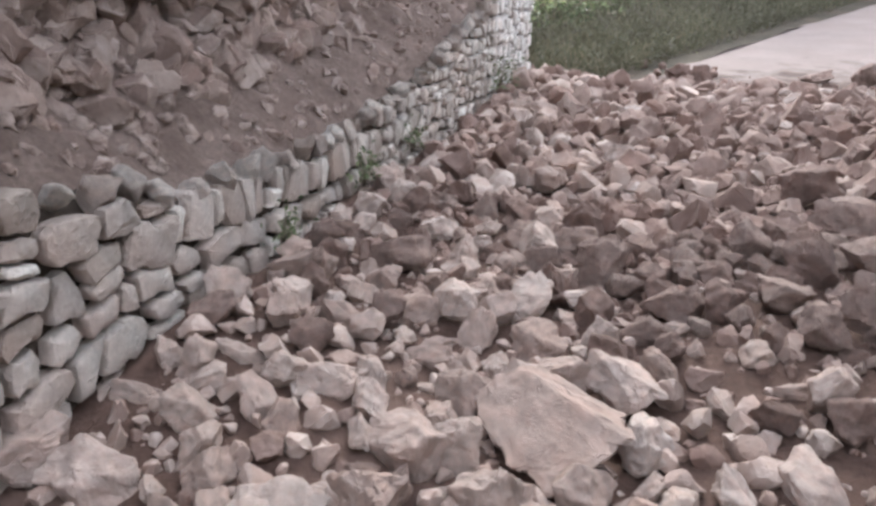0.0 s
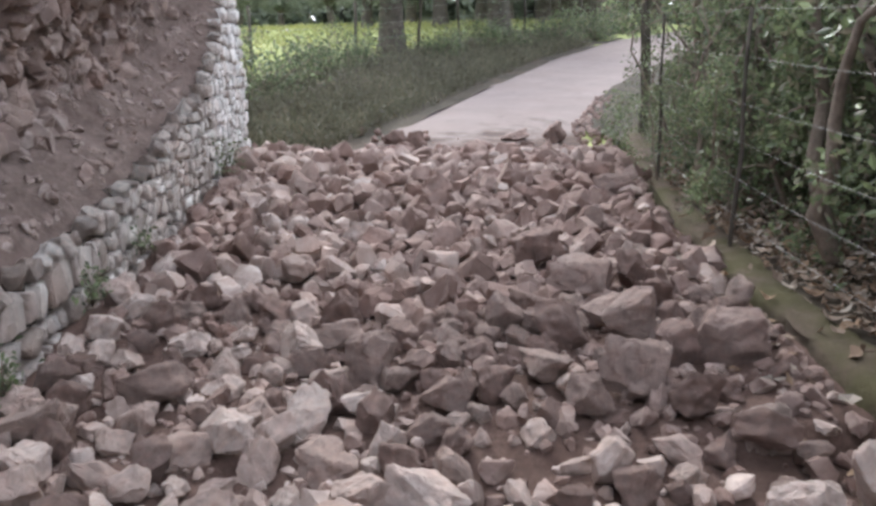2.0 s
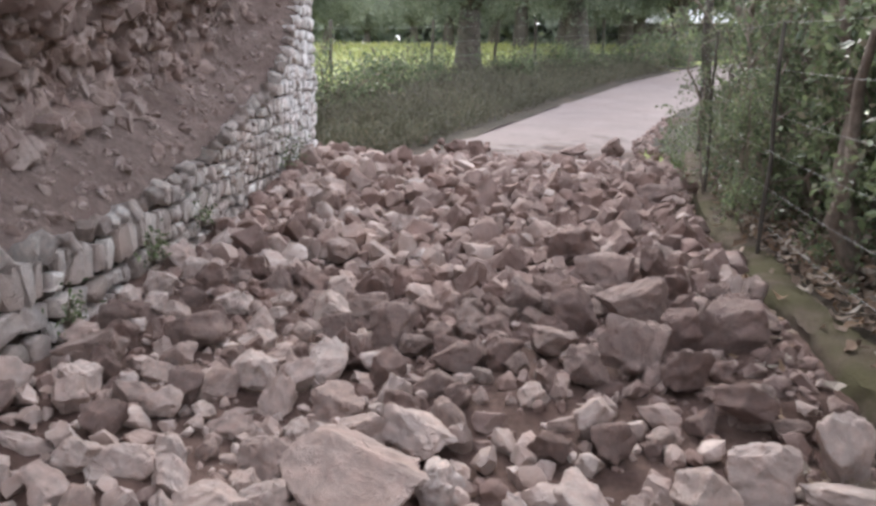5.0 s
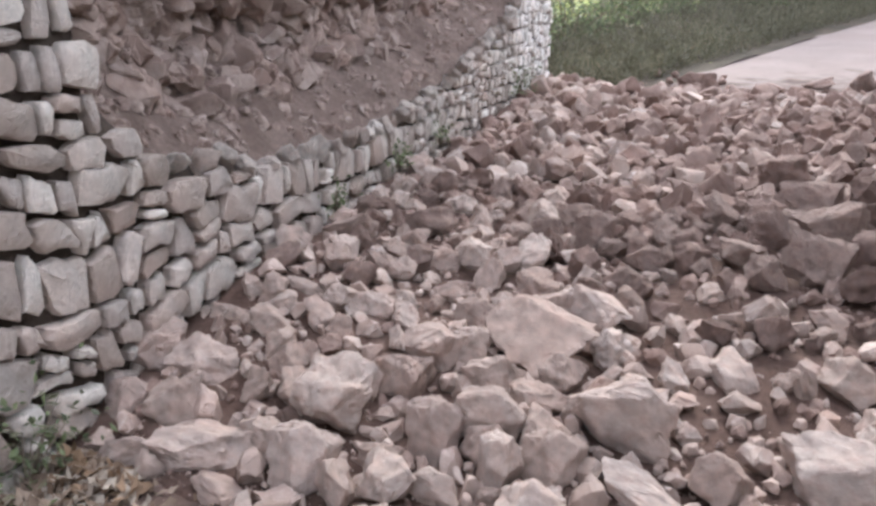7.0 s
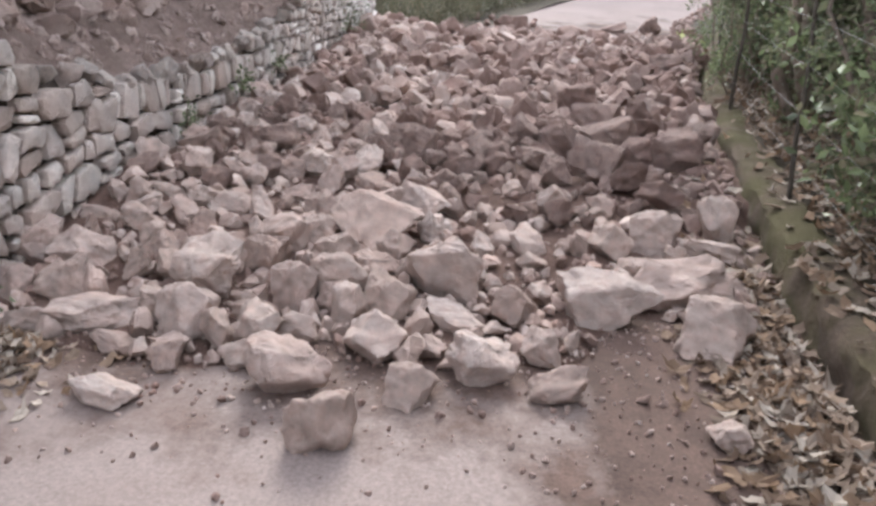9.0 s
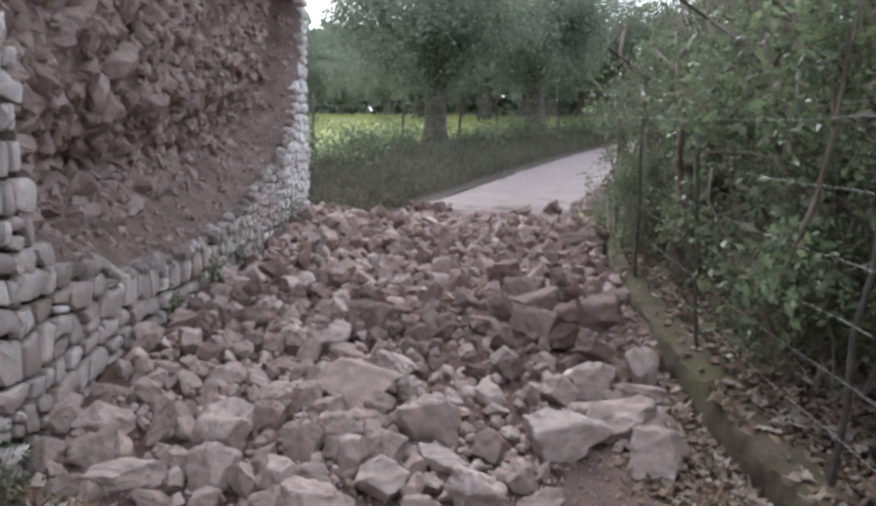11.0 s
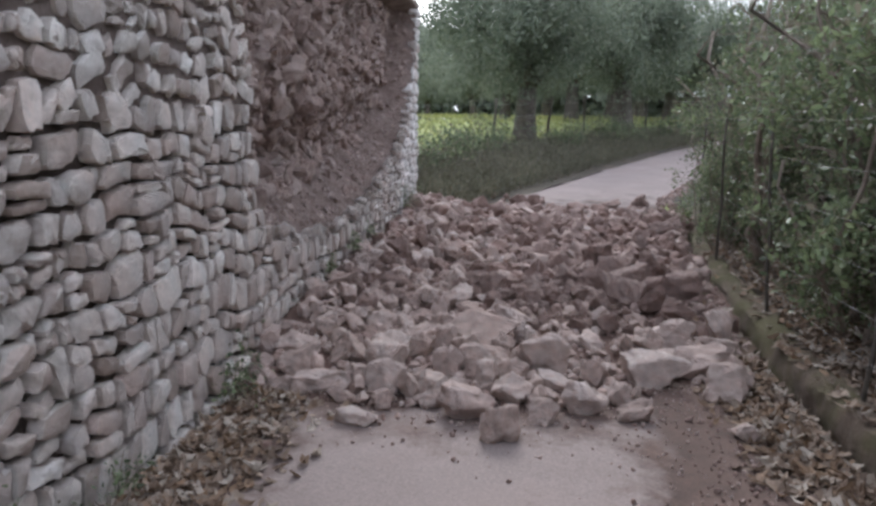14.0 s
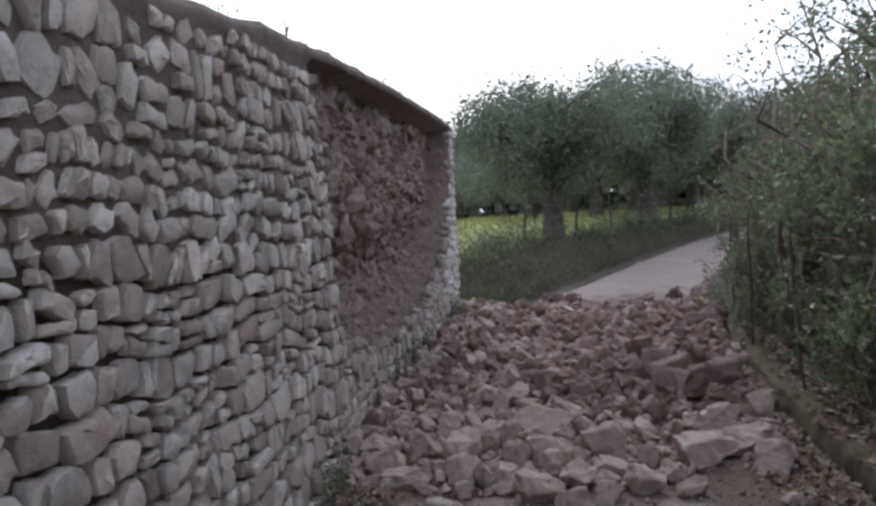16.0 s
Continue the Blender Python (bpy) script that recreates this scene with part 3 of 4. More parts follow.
boulder(1.33, 1.44, 0.01, 0.33, 0.26, 0.26)
boulder(1.26, 0.75, 0.00, 0.15, 0.12, 0.13)
boulder(-1.96, 1.56, 0.07, 0.31, 0.25, 0.27)
boulder(-1.65, 1.56, 0.07, 0.36, 0.21, 0.21)
boulder(-1.61, 1.29, 0.02, 0.26, 0.21, 0.22)
boulder(-1.85, 1.26, 0.03, 0.20, 0.16, 0.18)
boulder(-1.66, 1.03, 0.00, 0.24, 0.12, 0.12)
boulder(1.15, 2.43, 0.09, 0.29, 0.23, 0.24)
boulder(0.90, 2.34, 0.08, 0.23, 0.19, 0.21)
boulder(1.30, 3.08, 0.12, 0.28, 0.18, 0.18)
boulder(1.50, 2.62, 0.08, 0.22, 0.18, 0.33)
boulder(1.42, 2.96, 0.11, 0.19, 0.10, 0.10)
boulder(0.73, 2.26, 0.08, 0.08, 0.06, 0.17)
boulder(0.66, 2.30, 0.08, 0.10, 0.08, 0.11)
boulder(0.44, 2.92, 0.11, 0.17, 0.09, 0.09)
boulder(-1.20, 2.29, 0.14, 0.23, 0.19, 0.19)
boulder(-0.72, 2.39, 0.10, 0.22, 0.17, 0.20)
boulder(-1.59, 2.26, 0.18, 0.28, 0.15, 0.15)
boulder(-1.84, 1.99, 0.16, 0.21, 0.12, 0.12)
boulder(-0.81, 2.04, 0.08, 0.29, 0.21, 0.21)
boulder(-0.95, 2.79, 0.15, 0.17, 0.10, 0.10)
boulder(0.66, 3.29, 0.13, 0.20, 0.10, 0.09)
boulder(0.49, 2.10, 0.07, 0.16, 0.10, 0.10)
boulder(1.36, 3.76, 0.2, 0.42, 0.32, 0.33, earthy=True)
boulder(1.12, 3.82, 0.18, 0.28, 0.24, 0.26, earthy=True)
boulder(0.96, 4.12, 0.23, 0.40, 0.27, 0.27, earthy=True)
boulder(0.87, 4.85, 0.24, 0.40, 0.25, 0.25, earthy=True)
boulder(1.22, 4.88, 0.28, 0.21, 0.17, 0.26, earthy=True)
boulder(0.84, 3.53, 0.19, 0.34, 0.27, 0.29, earthy=True)
boulder(1.21, 2.92, 0.22, 0.26, 0.16, 0.16, earthy=True)
boulder(1.04, 3.26, 0.21, 0.23, 0.18, 0.19, earthy=True)
boulder(-0.61, 4.22, 0.20, 0.27, 0.16, 0.16)
boulder(-0.42, 3.79, 0.19, 0.25, 0.20, 0.23)
boulder(0.72, 5.67, 0.24, 0.39, 0.30, 0.30, earthy=True)
boulder(0.31, 4.30, 0.20, 0.22, 0.17, 0.27)
boulder(-1.00, 5.28, 0.28, 0.26, 0.19, 0.19)
boulder(0.58, 3.31, 0.18, 0.20, 0.16, 0.21, earthy=True)
boulder(1.69, 7.31, 0.40, 0.37, 0.24, 0.24, earthy=True)
boulder(-0.46, 3.44, 0.18, 0.21, 0.11, 0.10)
boulder(-0.11, 3.58, 0.18, 0.16, 0.13, 0.15)
boulder(-1.37, 3.42, 0.27, 0.32, 0.19, 0.19)
boulder(-1.36, 3.94, 0.28, 0.20, 0.15, 0.15)
boulder(1.37, 5.40, 0.18, 0.26, 0.20, 0.23)
boulder(1.03, 5.32, 0.17, 0.46, 0.35, 0.18, earthy=True)
boulder(-1.02, 5.40, 0.25, 0.27, 0.21, 0.18)
boulder(1.90, 8.10, 0.26, 0.38, 0.29, 0.28, earthy=True)
boulder(1.84, 11.2, 0.42, 0.33, 0.28, 0.32, 3, (4, -6, 20), True)
boulder(1.04, 8.68, 0.27, 0.37, 0.28, 0.21, earthy=True)
boulder(2.08, 7.86, 0.25, 0.29, 0.22, 0.26)
boulder(0.69, 6.15, 0.20, 0.22, 0.17, 0.22)
boulder(-0.14, 10.75, 0.29, 0.31, 0.23, 0.32)
boulder(-0.42, 11.47, 0.31, 0.33, 0.24, 0.22)
boulder(1.32, 11.48, 0.31, 0.41, 0.31, 0.15)
boulder(1.36, 10.21, 0.32, 0.33, 0.25, 0.17)
boulder(0.47, 5.07, 0.17, 0.17, 0.12, 0.12)
boulder(-1.47, 7.21, 0.39, 0.41, 0.31, 0.27)
boulder(-0.64, 6.33, 0.21, 0.27, 0.20, 0.24)
boulder(0.10, 6.63, 0.22, 0.28, 0.21, 0.20)
boulder(1.15, 10.85, 0.39, 0.24, 0.18, 0.11)
boulder(1.43, 11.0, 0.40, 0.19, 0.14, 0.10)
boulder(1.39, 10.62, 0.38, 0.22, 0.16, 0.13)
# ---- the rest of the stones ----
r = np.random.default_rng(99)
singles = len(placed)
rubble, red_rubble = Heap(), Heap()
taken = {}


def free(x, y, rad, slack):
    for i in range(int((x - 0.5) * 4), int((x + 0.5) * 4) + 1):
        for j in range(int((y - 0.5) * 4), int((y + 0.5) * 4) + 1):
            for (a, b, c) in taken.get((i, j), ()):
                if (a - x) ** 2 + (b - y) ** 2 < ((c + rad) * slack) ** 2:
                    return False
    return True


def take(x, y, rad):
    taken.setdefault((int(x * 4), int(y * 4)), []).append((x, y, rad))


for p in placed:
    take(*p)
for size_lo, size_hi, tries, slack in ((0.22, 0.32, 320, 0.78), (0.15, 0.23, 2200, 0.7), (0.09, 0.15, 6000, 0.66), (0.05, 0.09, 8000, 0.66), (0.025, 0.05, 6000, 0.66)):
    for _ in range(tries):
        x, y = r.uniform(-2.0, 2.3), 0.75 + 10.2 * r.uniform(0, 1)
        if x > kerb_line(y) - 0.05 or x < wall_face(y) + 0.08 or bed(x, y) < 0.008:
            continue
        if size_hi > 0.2 and x > 1.35 and y < 4:
            continue
        if size_hi > 0.23 and (y < 3 or y > 8.5) and r.uniform() < 0.7:
            continue
        if 0.5 < x < 1.7 and y < 2.6 and size_lo > 0.05 and r.uniform() < 0.75:
            continue
        if ((x - 0.75) / 0.75) ** 2 + ((y - 2.7) / 1.3) ** 2 < 1 and r.uniform() < 0.55:
            continue
        s = r.uniform(size_lo, size_hi)
        if not free(x, y, s / 2, slack):
            continue
        take(x, y, s / 2)
        dims = s * np.array([r.uniform(0.85, 1.25), r.uniform(0.75, 1.0), r.uniform(0.6, 0.95)])
        red = r.uniform() < reddish(x, y)
        ang = (r.normal(0, 0.8), r.normal(0, 0.8), r.uniform(0, 6.28))
        z = rise(y) + bed(x, y) + dims[2] * r.uniform(0.15, 0.5)
        if size_lo >= 0.09 and y < 4.6 and singles < 285:
            ob = new("rock", (FINE_RED if red else FINE_MESHES)[r.integers(16)])
            ob.matrix_world = Matrix.LocRotScale((x, y, z), Euler(ang), dims)
            tagged(ob, "broken earth-stained reddish rock lying among the rubble" if red else "broken pale pinkish limestone rock lying among the rubble", "rock", "rocks of the slide")
            singles += 1
        else:
            (red_rubble if red else rubble).add(FINE[r.integers(24)] if (s > 0.07 and y < 8) else PLAIN[r.integers(18)], (x, y, z), dims, ang)
# grit along the front of the slide
for _ in range(1900):
    x = r.uniform(-1.85, 1.6)
    y = lerp_table(x, FRONT) + r.normal(0.25, 0.33)
    s = abs(r.normal(0, 0.011)) + 0.006
    (red_rubble if r.uniform() < 0.6 else rubble).add(PLAIN[r.integers(18)], (x, y, rise(y) + bed(x, y) + s * 0.25), (s, s * 0.9, s * 0.75), tuple(r.uniform(0, 6, 3)))
# gravel and clods on the dirty edge of the lane
for _ in range(3200):
    x, y = r.uniform(0.4, 1.7) - 0.1 * r.uniform(), r.uniform(-2.5, 1.6)
    if r.uniform() > (x - 0.4) / 1.1 or bed(x, y) > 0.03:
        continue
    s = abs(r.normal(0, 0.012)) + 0.005
    (red_rubble if r.uniform() < 0.75 else rubble).add(PLAIN[r.integers(18)], (x, y, rise(y) + 0.004 + s * 0.2), (s, s * 0.9, s * 0.7), tuple(r.uniform(0, 6, 3)))
# stones rolled on past the corner of the wall
for _ in range(110):
    x, y = r.uniform(-2.4, 0.1), 10.3 + 2.0 * r.uniform() ** 1.5
    s = r.uniform(0.04, 0.15)
    red_rubble.add(FINE[r.integers(24)], (x, y, land(x, y) + 0.02 + s * 0.2), (s, s * 0.9, s * 0.75), tuple(r.normal(0, 0.8, 3)))
# stones and clods along the right edge of the lane past the slide
for _ in range(170):
    y = r.uniform(9.6, 15.5)
    x = lerp_table(y, ROAD_RIGHT) + abs(r.normal(0, 0.22)) - 0.08
    s = r.uniform(0.03, 0.13)
    red_rubble.add(FINE[r.integers(24)], (x, y, land(x, y) + 0.02 + s * 0.2), (s, s * 0.9, s * 0.75), tuple(r.normal(0, 0.8, 3)))
# loose chips on the bare lane in front of the slide and beyond it
for _ in range(200):
    x, y = r.uniform(-1.7, 1.2), r.choice([r.normal(0.55, 0.45), r.normal(10.9, 0.5)])
    s = abs(r.normal(0, 0.017)) + 0.006
    if y < 3 and bed(x, y) > 0.05:
        continue
    red_rubble.add(PLAIN[r.integers(18)], (x, y, rise(y) + 0.004 + s * 0.25), (s, s, s * 0.7), tuple(r.uniform(0, 6, 3)))
tagged(new("rubble", rubble.mesh("rubble", M_RUBBLE)), "broken limestone rubble filling the lane between larger blocks", "rubble", kind="stuff")

tagged(new("rubble", red_rubble.mesh("rubble", M_RED_J)), "reddish earth-stained rubble in the middle of the slide", "rubble", kind="stuff")

ROUND = [rock_shape(400 + k, 1, 16 + k % 5, 0.11, 0.12) for k in range(14)]
# stones and clods held in the bared fill of the wall
fill = Heap()
for _ in range(5400):
    y, z = 1.1 + 8.3 * r.uniform() ** 1.4, r.uniform(0.7, 3.85)
    g = in_gap(y, z)
    if g < 0.03 or z > wall_top(y) - 0.1:
        continue
    band = z - lerp_table(y, GAP_TOP)
    if band < 0.08 or (band < 0.4 and r.uniform() < 0.3):
        continue
    big = band > 0.3 and r.uniform() < (0.4 if y < 5.5 else 0.3)
    s = r.uniform(0.14, 0.3 if y < 5.5 else 0.24) if big else r.uniform(0.04, 0.12)
    fill.add(ROUND[r.integers(14)], (core_x(y, z) + s * r.uniform(-0.25, 0.03), y, z), s * np.array([r.uniform(0.6, 0.9), r.uniform(0.8, 1.3), r.uniform(0.7, 1.0)]), tuple(r.normal(0, 0.8, 3)))
M_FILLROCK = rock_material("earthy_stone", ((0.29, 0.225, 0.195), (0.36, 0.29, 0.255), (0.22, 0.162, 0.14), (0.42, 0.35, 0.315)), (0.215, 0.155, 0.13), True, dust_amount=0.8)
hollow = child("fill_stones", fill.mesh("fill_stones", M_FILLROCK), wall, "earth-covered stones in the bared core of the wall")
hollow["kind"] = "stuff"


# ---- leaves, grass, shrubs, trees ----
def leaf_cloud(places, sizes, r, droop=0.3, slim=0.45):
    """Folded leaves, each of four triangles' worth of blade, at the given places."""
    n = len(places)
    a = r.normal(0, 1, (n, 3))
    a[:, 2] -= droop
    a /= np.linalg.norm(a, axis=1)[:, None]
    b = np.cross(a, r.normal(0, 1, (n, 3)))
    b /= np.linalg.norm(b, axis=1)[:, None] + 1e-9
    c = np.cross(a, b)
    L = np.asarray(sizes)[:, None]
    P = np.asarray(places)
    v = np.stack([P, P + a * L * 0.5 + b * L * slim * 0.5 + c * L * 0.08, P + a * L, P + a * L * 0.5 - b * L * slim * 0.5 + c * L * 0.08], 1).reshape(-1, 3)
    k = np.arange(n)[:, None] * 4
    t = np.concatenate([k + [0, 1, 2], k + [0, 2, 3]], 1).reshape(-1, 3)
    return v, t


def tube(path, radii, sides=6):
    v, f = [], []
    for k, p in enumerate(path):
        p = Vector(p)
        d = (Vector(path[min(k + 1, len(path) - 1)]) - Vector(path[max(k - 1, 0)])).normalized()
        u = d.orthogonal().normalized()
        w = d.cross(u)
        for s in range(sides):
            q = 6.2832 * s / sides
            v.append(p + (u * math.cos(q) + w * math.sin(q)) * radii[k])
    for k in range(len(path) - 1):
        for s in range(sides):
            a, b = k * sides + s, k * sides + (s + 1) % sides
            f.append((a, b, b + sides, a + sides))
    f.append(tuple(reversed(range(sides))))
    f.append(tuple(range((len(path) - 1) * sides, len(path) * sides)))
    return v, f


def joined_tubes(name, tubes, mat):
    v, f = [], []
    for tv, tf in tubes:
        f += [tuple(i + len(v) for i in q) for q in tf]
        v += tv
    return mesh(name, v, f, mat, True)


def shrub_parts(seed, height, leaves, leaf=0.055):
    """Stems and leaves of an evergreen roadside shrub, two metres wide and deep."""
    r = np.random.default_rng(seed)
    stems, clumps = [], []
    for s in range(14):
        tubes = []
        x, y = r.uniform(-0.6, 0.7), r.uniform(-0.9, 0.9)
        p, path = np.array([x, y, -0.25]), []
        top = height * r.uniform(0.6, 1.0)
        lean = r.normal(0, 0.10, 2)
        for k in range(8):
            path.append(tuple(p))
            if k > 1:
                clumps.append((p.copy(), 0.28 + 0.12 * r.uniform()))
            p[0] = max(p[0], -0.75)
            p = p + np.array([lean[0] + r.normal(0, 0.07), lean[1] + r.normal(0, 0.09), top / 7])
        thick = 0.06 if s % 4 == 0 else 0.024
        tubes.append(tube(path, [thick * (1 - 0.1 * k) for k in range(8)], 6))
        for _ in range(7):
            k = r.integers(2, 8)
            a = np.array(path[k])
            d = np.array([max(r.normal(-0.15, 0.3), -0.9 - a[0]), r.normal(0, 0.4), r.uniform(-0.1, 0.6)])
            q = [tuple(a + d * u + np.array([0, 0, -0.12 * u * u])) for u in (0, 0.4, 0.8, 1.15)]
            tubes.append(tube(q, [0.012, 0.009, 0.006, 0.003], 4))
            clumps += [(np.array(q[2]), 0.22), (np.array(q[3]), 0.18)]
        stems.append(joined_tubes("stem", tubes, M_STEM))
    w = np.array([c[1] for c in clumps])
    pick = r.choice(len(clumps), leaves, p=w / w.sum())
    C = np.array([c[0] for c in clumps])[pick]
    P = C + np.clip(r.normal(0, 1, (leaves, 3)), -1.5, 1.5) * w[pick][:, None] * np.array([0.6, 0.7, 0.75])
    P[:, 0] = np.maximum(P[:, 0], -1.0 - 0.15 * r.uniform(0, 1, leaves))
    P[:, 2] = np.maximum(P[:, 2], 0.12 + r.uniform(0, 0.5, leaves))
    keep = np.array([n3(p[0] * 1.7, p[1] * 1.7 + seed, p[2] * 1.5) > 0.09 for p in P])
    P, leaves = P[keep], int(keep.sum())
    v, t = leaf_cloud(P, r.uniform(0.6, 1.4, leaves) * leaf, r, 0.3, 0.5)
    return stems, tri_mesh("foliage", v, t, M_LEAF)


SHRUBS = [shrub_parts(40 + k, h, 26000, 0.066) for k, h in enumerate((3.3, 3.7, 3.0))]


def shrub(x, y, k, turn_z, s, label):
    ob = tagged(new("shrub"), label, "shrub", "hedge behind the kerb")
    ob.matrix_world = pose(x, y, land(x, y), 0, 0, turn_z) @ Matrix.Diagonal((s, s, s, 1))
    for me in SHRUBS[k][0]:
        child("stem", me, ob, "dry brown stem")
    child("foliage", SHRUBS[k][1], ob)
    return ob


for i, y in enumerate((-5.2, -3.6, -2.2, -0.9, 0.4, 1.7, 3.0, 4.3, 5.6, 6.9, 8.2, 9.5, 10.8)):
    shrub(kerb_line(y) + 1.14 + 0.14 * (i % 3) + 0.5 * max(0, (y - 7) / 3), y, i % 3, (-8, 14, 5, -17)[i % 4], 1.0 + 0.05 * (i % 4), "dense dark-green evergreen shrub growing behind the wire fence")
for i, y in enumerate((-4, -1.8, 0.6, 3.0, 5.4, 7.8, 10.2)):
    shrub(kerb_line(y) + 3.0, y, (i + 1) % 3, 180 + 20 * (i % 3), 1.25, "tall dark-green shrub standing at the back of the hedge")


for y, s, k in ((2.1, 0.5, 1), (6.3, 0.55, 0), (7.4, 0.62, 2), (8.6, 0.55, 1)):
    shrub(kerb_line(y) + 0.62, y, k, 12 * k - 9, s, "light-green leafy shrub pushing through the wire fence")


def fallen_leaves(places, sizes, r):
    """Dry lobed leaves lying about flat, each curled its own way."""
    n, k = len(places), 10
    up = np.array([0, 0, 1.0]) + r.normal(0, 0.38, (n, 3))
    up /= np.linalg.norm(up, axis=1)[:, None]
    a = np.cross(up, r.normal(0, 1, (n, 3)))
    a /= np.linalg.norm(a, axis=1)[:, None]
    b = np.cross(up, a)
    L, P = np.asarray(sizes)[:, None] * 0.6, np.asarray(places)
    curl, side = r.uniform(-0.2, 0.8, (n, 1)), r.uniform(-0.3, 1.0, (n, 1))
    rows = [P]
    for i in range(k):
        q = 6.2832 * i / k
        rad = (1.0 if i % 2 == 0 else 0.74) * (1.15 if i == 0 else 1.0) * r.uniform(0.8, 1.15, (n, 1))
        u, w = math.cos(q) * rad, math.sin(q) * rad * 0.56
        rows.append(P + a * L * u + b * L * w + up * L * (curl * u * u + side * w * w + r.normal(0, 0.06, (n, 1))))
    v = np.stack(rows, 1).reshape(-1, 3)
    base = np.arange(n)[:, None] * (k + 1)
    t = np.concatenate([base + [0, i + 1, (i + 1) % k + 1] for i in range(k)], 1).reshape(-1, 3)
    return v, t


def thicket(ob_name, seed, n, where, leaf, mat, label, category, droop=0.2, slim=0.45):
    r = np.random.default_rng(seed)
    P, s = [], []
    while len(P) < n:
        q = where(r)
        if q is not None:
            P.append(q)
            s.append(leaf * r.uniform(0.6, 1.4))
    v, t = fallen_leaves(P, s, r) if mat is M_DRY else leaf_cloud(np.array(P), s, r, droop, slim)
    return tagged(new(ob_name, tri_mesh(ob_name, v, t, mat)), label, category, kind="stuff")


def litter_right(r):
    y = r.uniform(-3.5, 2.2) if r.uniform() < 0.6 else r.uniform(-3.5, 9)
    x = kerb_line(y) + r.normal(-0.16, 0.17) if r.uniform() < 0.5 else kerb_line(y) + r.uniform(0.2, 1.2)
    if kerb_line(y) - 0.02 < x < kerb_line(y) + 0.28:
        return (x, y, rise(y) + 0.262) if y < 10.3 and r.uniform() < 0.3 + 0.5 * (x > kerb_line(y) + 0.16) and x > kerb_line(y) + 0.02 else None
    if x < kerb_line(y) - 0.65 or (y > 2.6 and x < kerb_line(y) and r.uniform() < 0.8):
        return None
    z = land(x, y) + 0.06 + 0.05 * r.uniform() if x > kerb_line(y) else rise(y) + bed(x, y) + 0.01 + 0.06 * r.uniform() * max(0.2, 1 - abs(kerb_line(y) - x) / 0.6)
    return (x, y, z)


def litter_left(r):
    y = r.uniform(-4, 0.95)
    x = wall_face(y) + 0.05 + abs(r.normal(0, 0.24))
    return None if x > -1.1 else (x, y, rise(y) + 0.008 + 0.07 * r.uniform() * max(0.15, 1 - (x + 1.9) / 0.6))


thicket("leaf_litter", 1, 8000, litter_right, 0.08, M_DRY, "dead brown leaves drifted along the mossy kerb", "leaves", 0.0, 0.5)
thicket("leaf_litter", 2, 3600, litter_left, 0.075, M_DRY, "dead brown leaves at the foot of the wall", "leaves", 0.0, 0.5)


def litter_bank(r):
    y = r.uniform(-4, 10)
    x = kerb_line(y) + 0.27 + abs(r.normal(0, 0.55))
    return (x, y, land(x, y) + 0.06 + 0.07 * r.uniform()) if x < kerb_line(y) + 1.5 else None


thicket("leaf_litter", 9, 4600, litter_bank, 0.065, M_DRY, "dead brown leaves covering the bank under the hedge", "leaves", 0.0, 0.5)


def undergrowth(r):
    y = r.uniform(-5, 11)
    x = kerb_line(y) + 0.42 + 1.1 * r.uniform()
    if n3(x * 1.3, y * 0.9, 20) < 0.0:
        return None
    return (x, y, land(x, y) + 0.02 + 0.5 * r.uniform() ** 1.7 * min(1, x - kerb_line(y)))


thicket("undergrowth", 3, 13000, undergrowth, 0.052, M_LEAF, "low ivy and weeds creeping under the hedge", "plants", -0.3, 0.55)


def roadside_weeds(r):
    y = r.uniform(7.5, 15)
    x = (kerb_line(y) + 0.1 if y < 9 else lerp_table(y, ROAD_RIGHT) + 0.3) + 1.0 * r.uniform()
    return (x, y, land(x, y) + 0.02 + 0.2 * r.uniform() ** 1.5)


thicket("roadside_weeds", 8, 2200, roadside_weeds, 0.06, M_LEAF, "green weeds and ivy at the end of the kerb", "plants", -0.4, 0.5)


def far_wood(r):
    x = r.uniform(-70, 90)
    top = 9.5 + 1.6 * n3(x * 0.12, 0, 0) + 1.0 * n3(x * 0.5, 3, 0)
    y = 88 + 6 * r.uniform()
    return (x, y, land(x, y) - 0.5 + (top + 1.5) * r.uniform())


thicket("far_wood", 4, 26000, far_wood, 1.6, M_OLIVE, "dark line of trees closing the grove far behind", "trees", 0.2, 0.6)


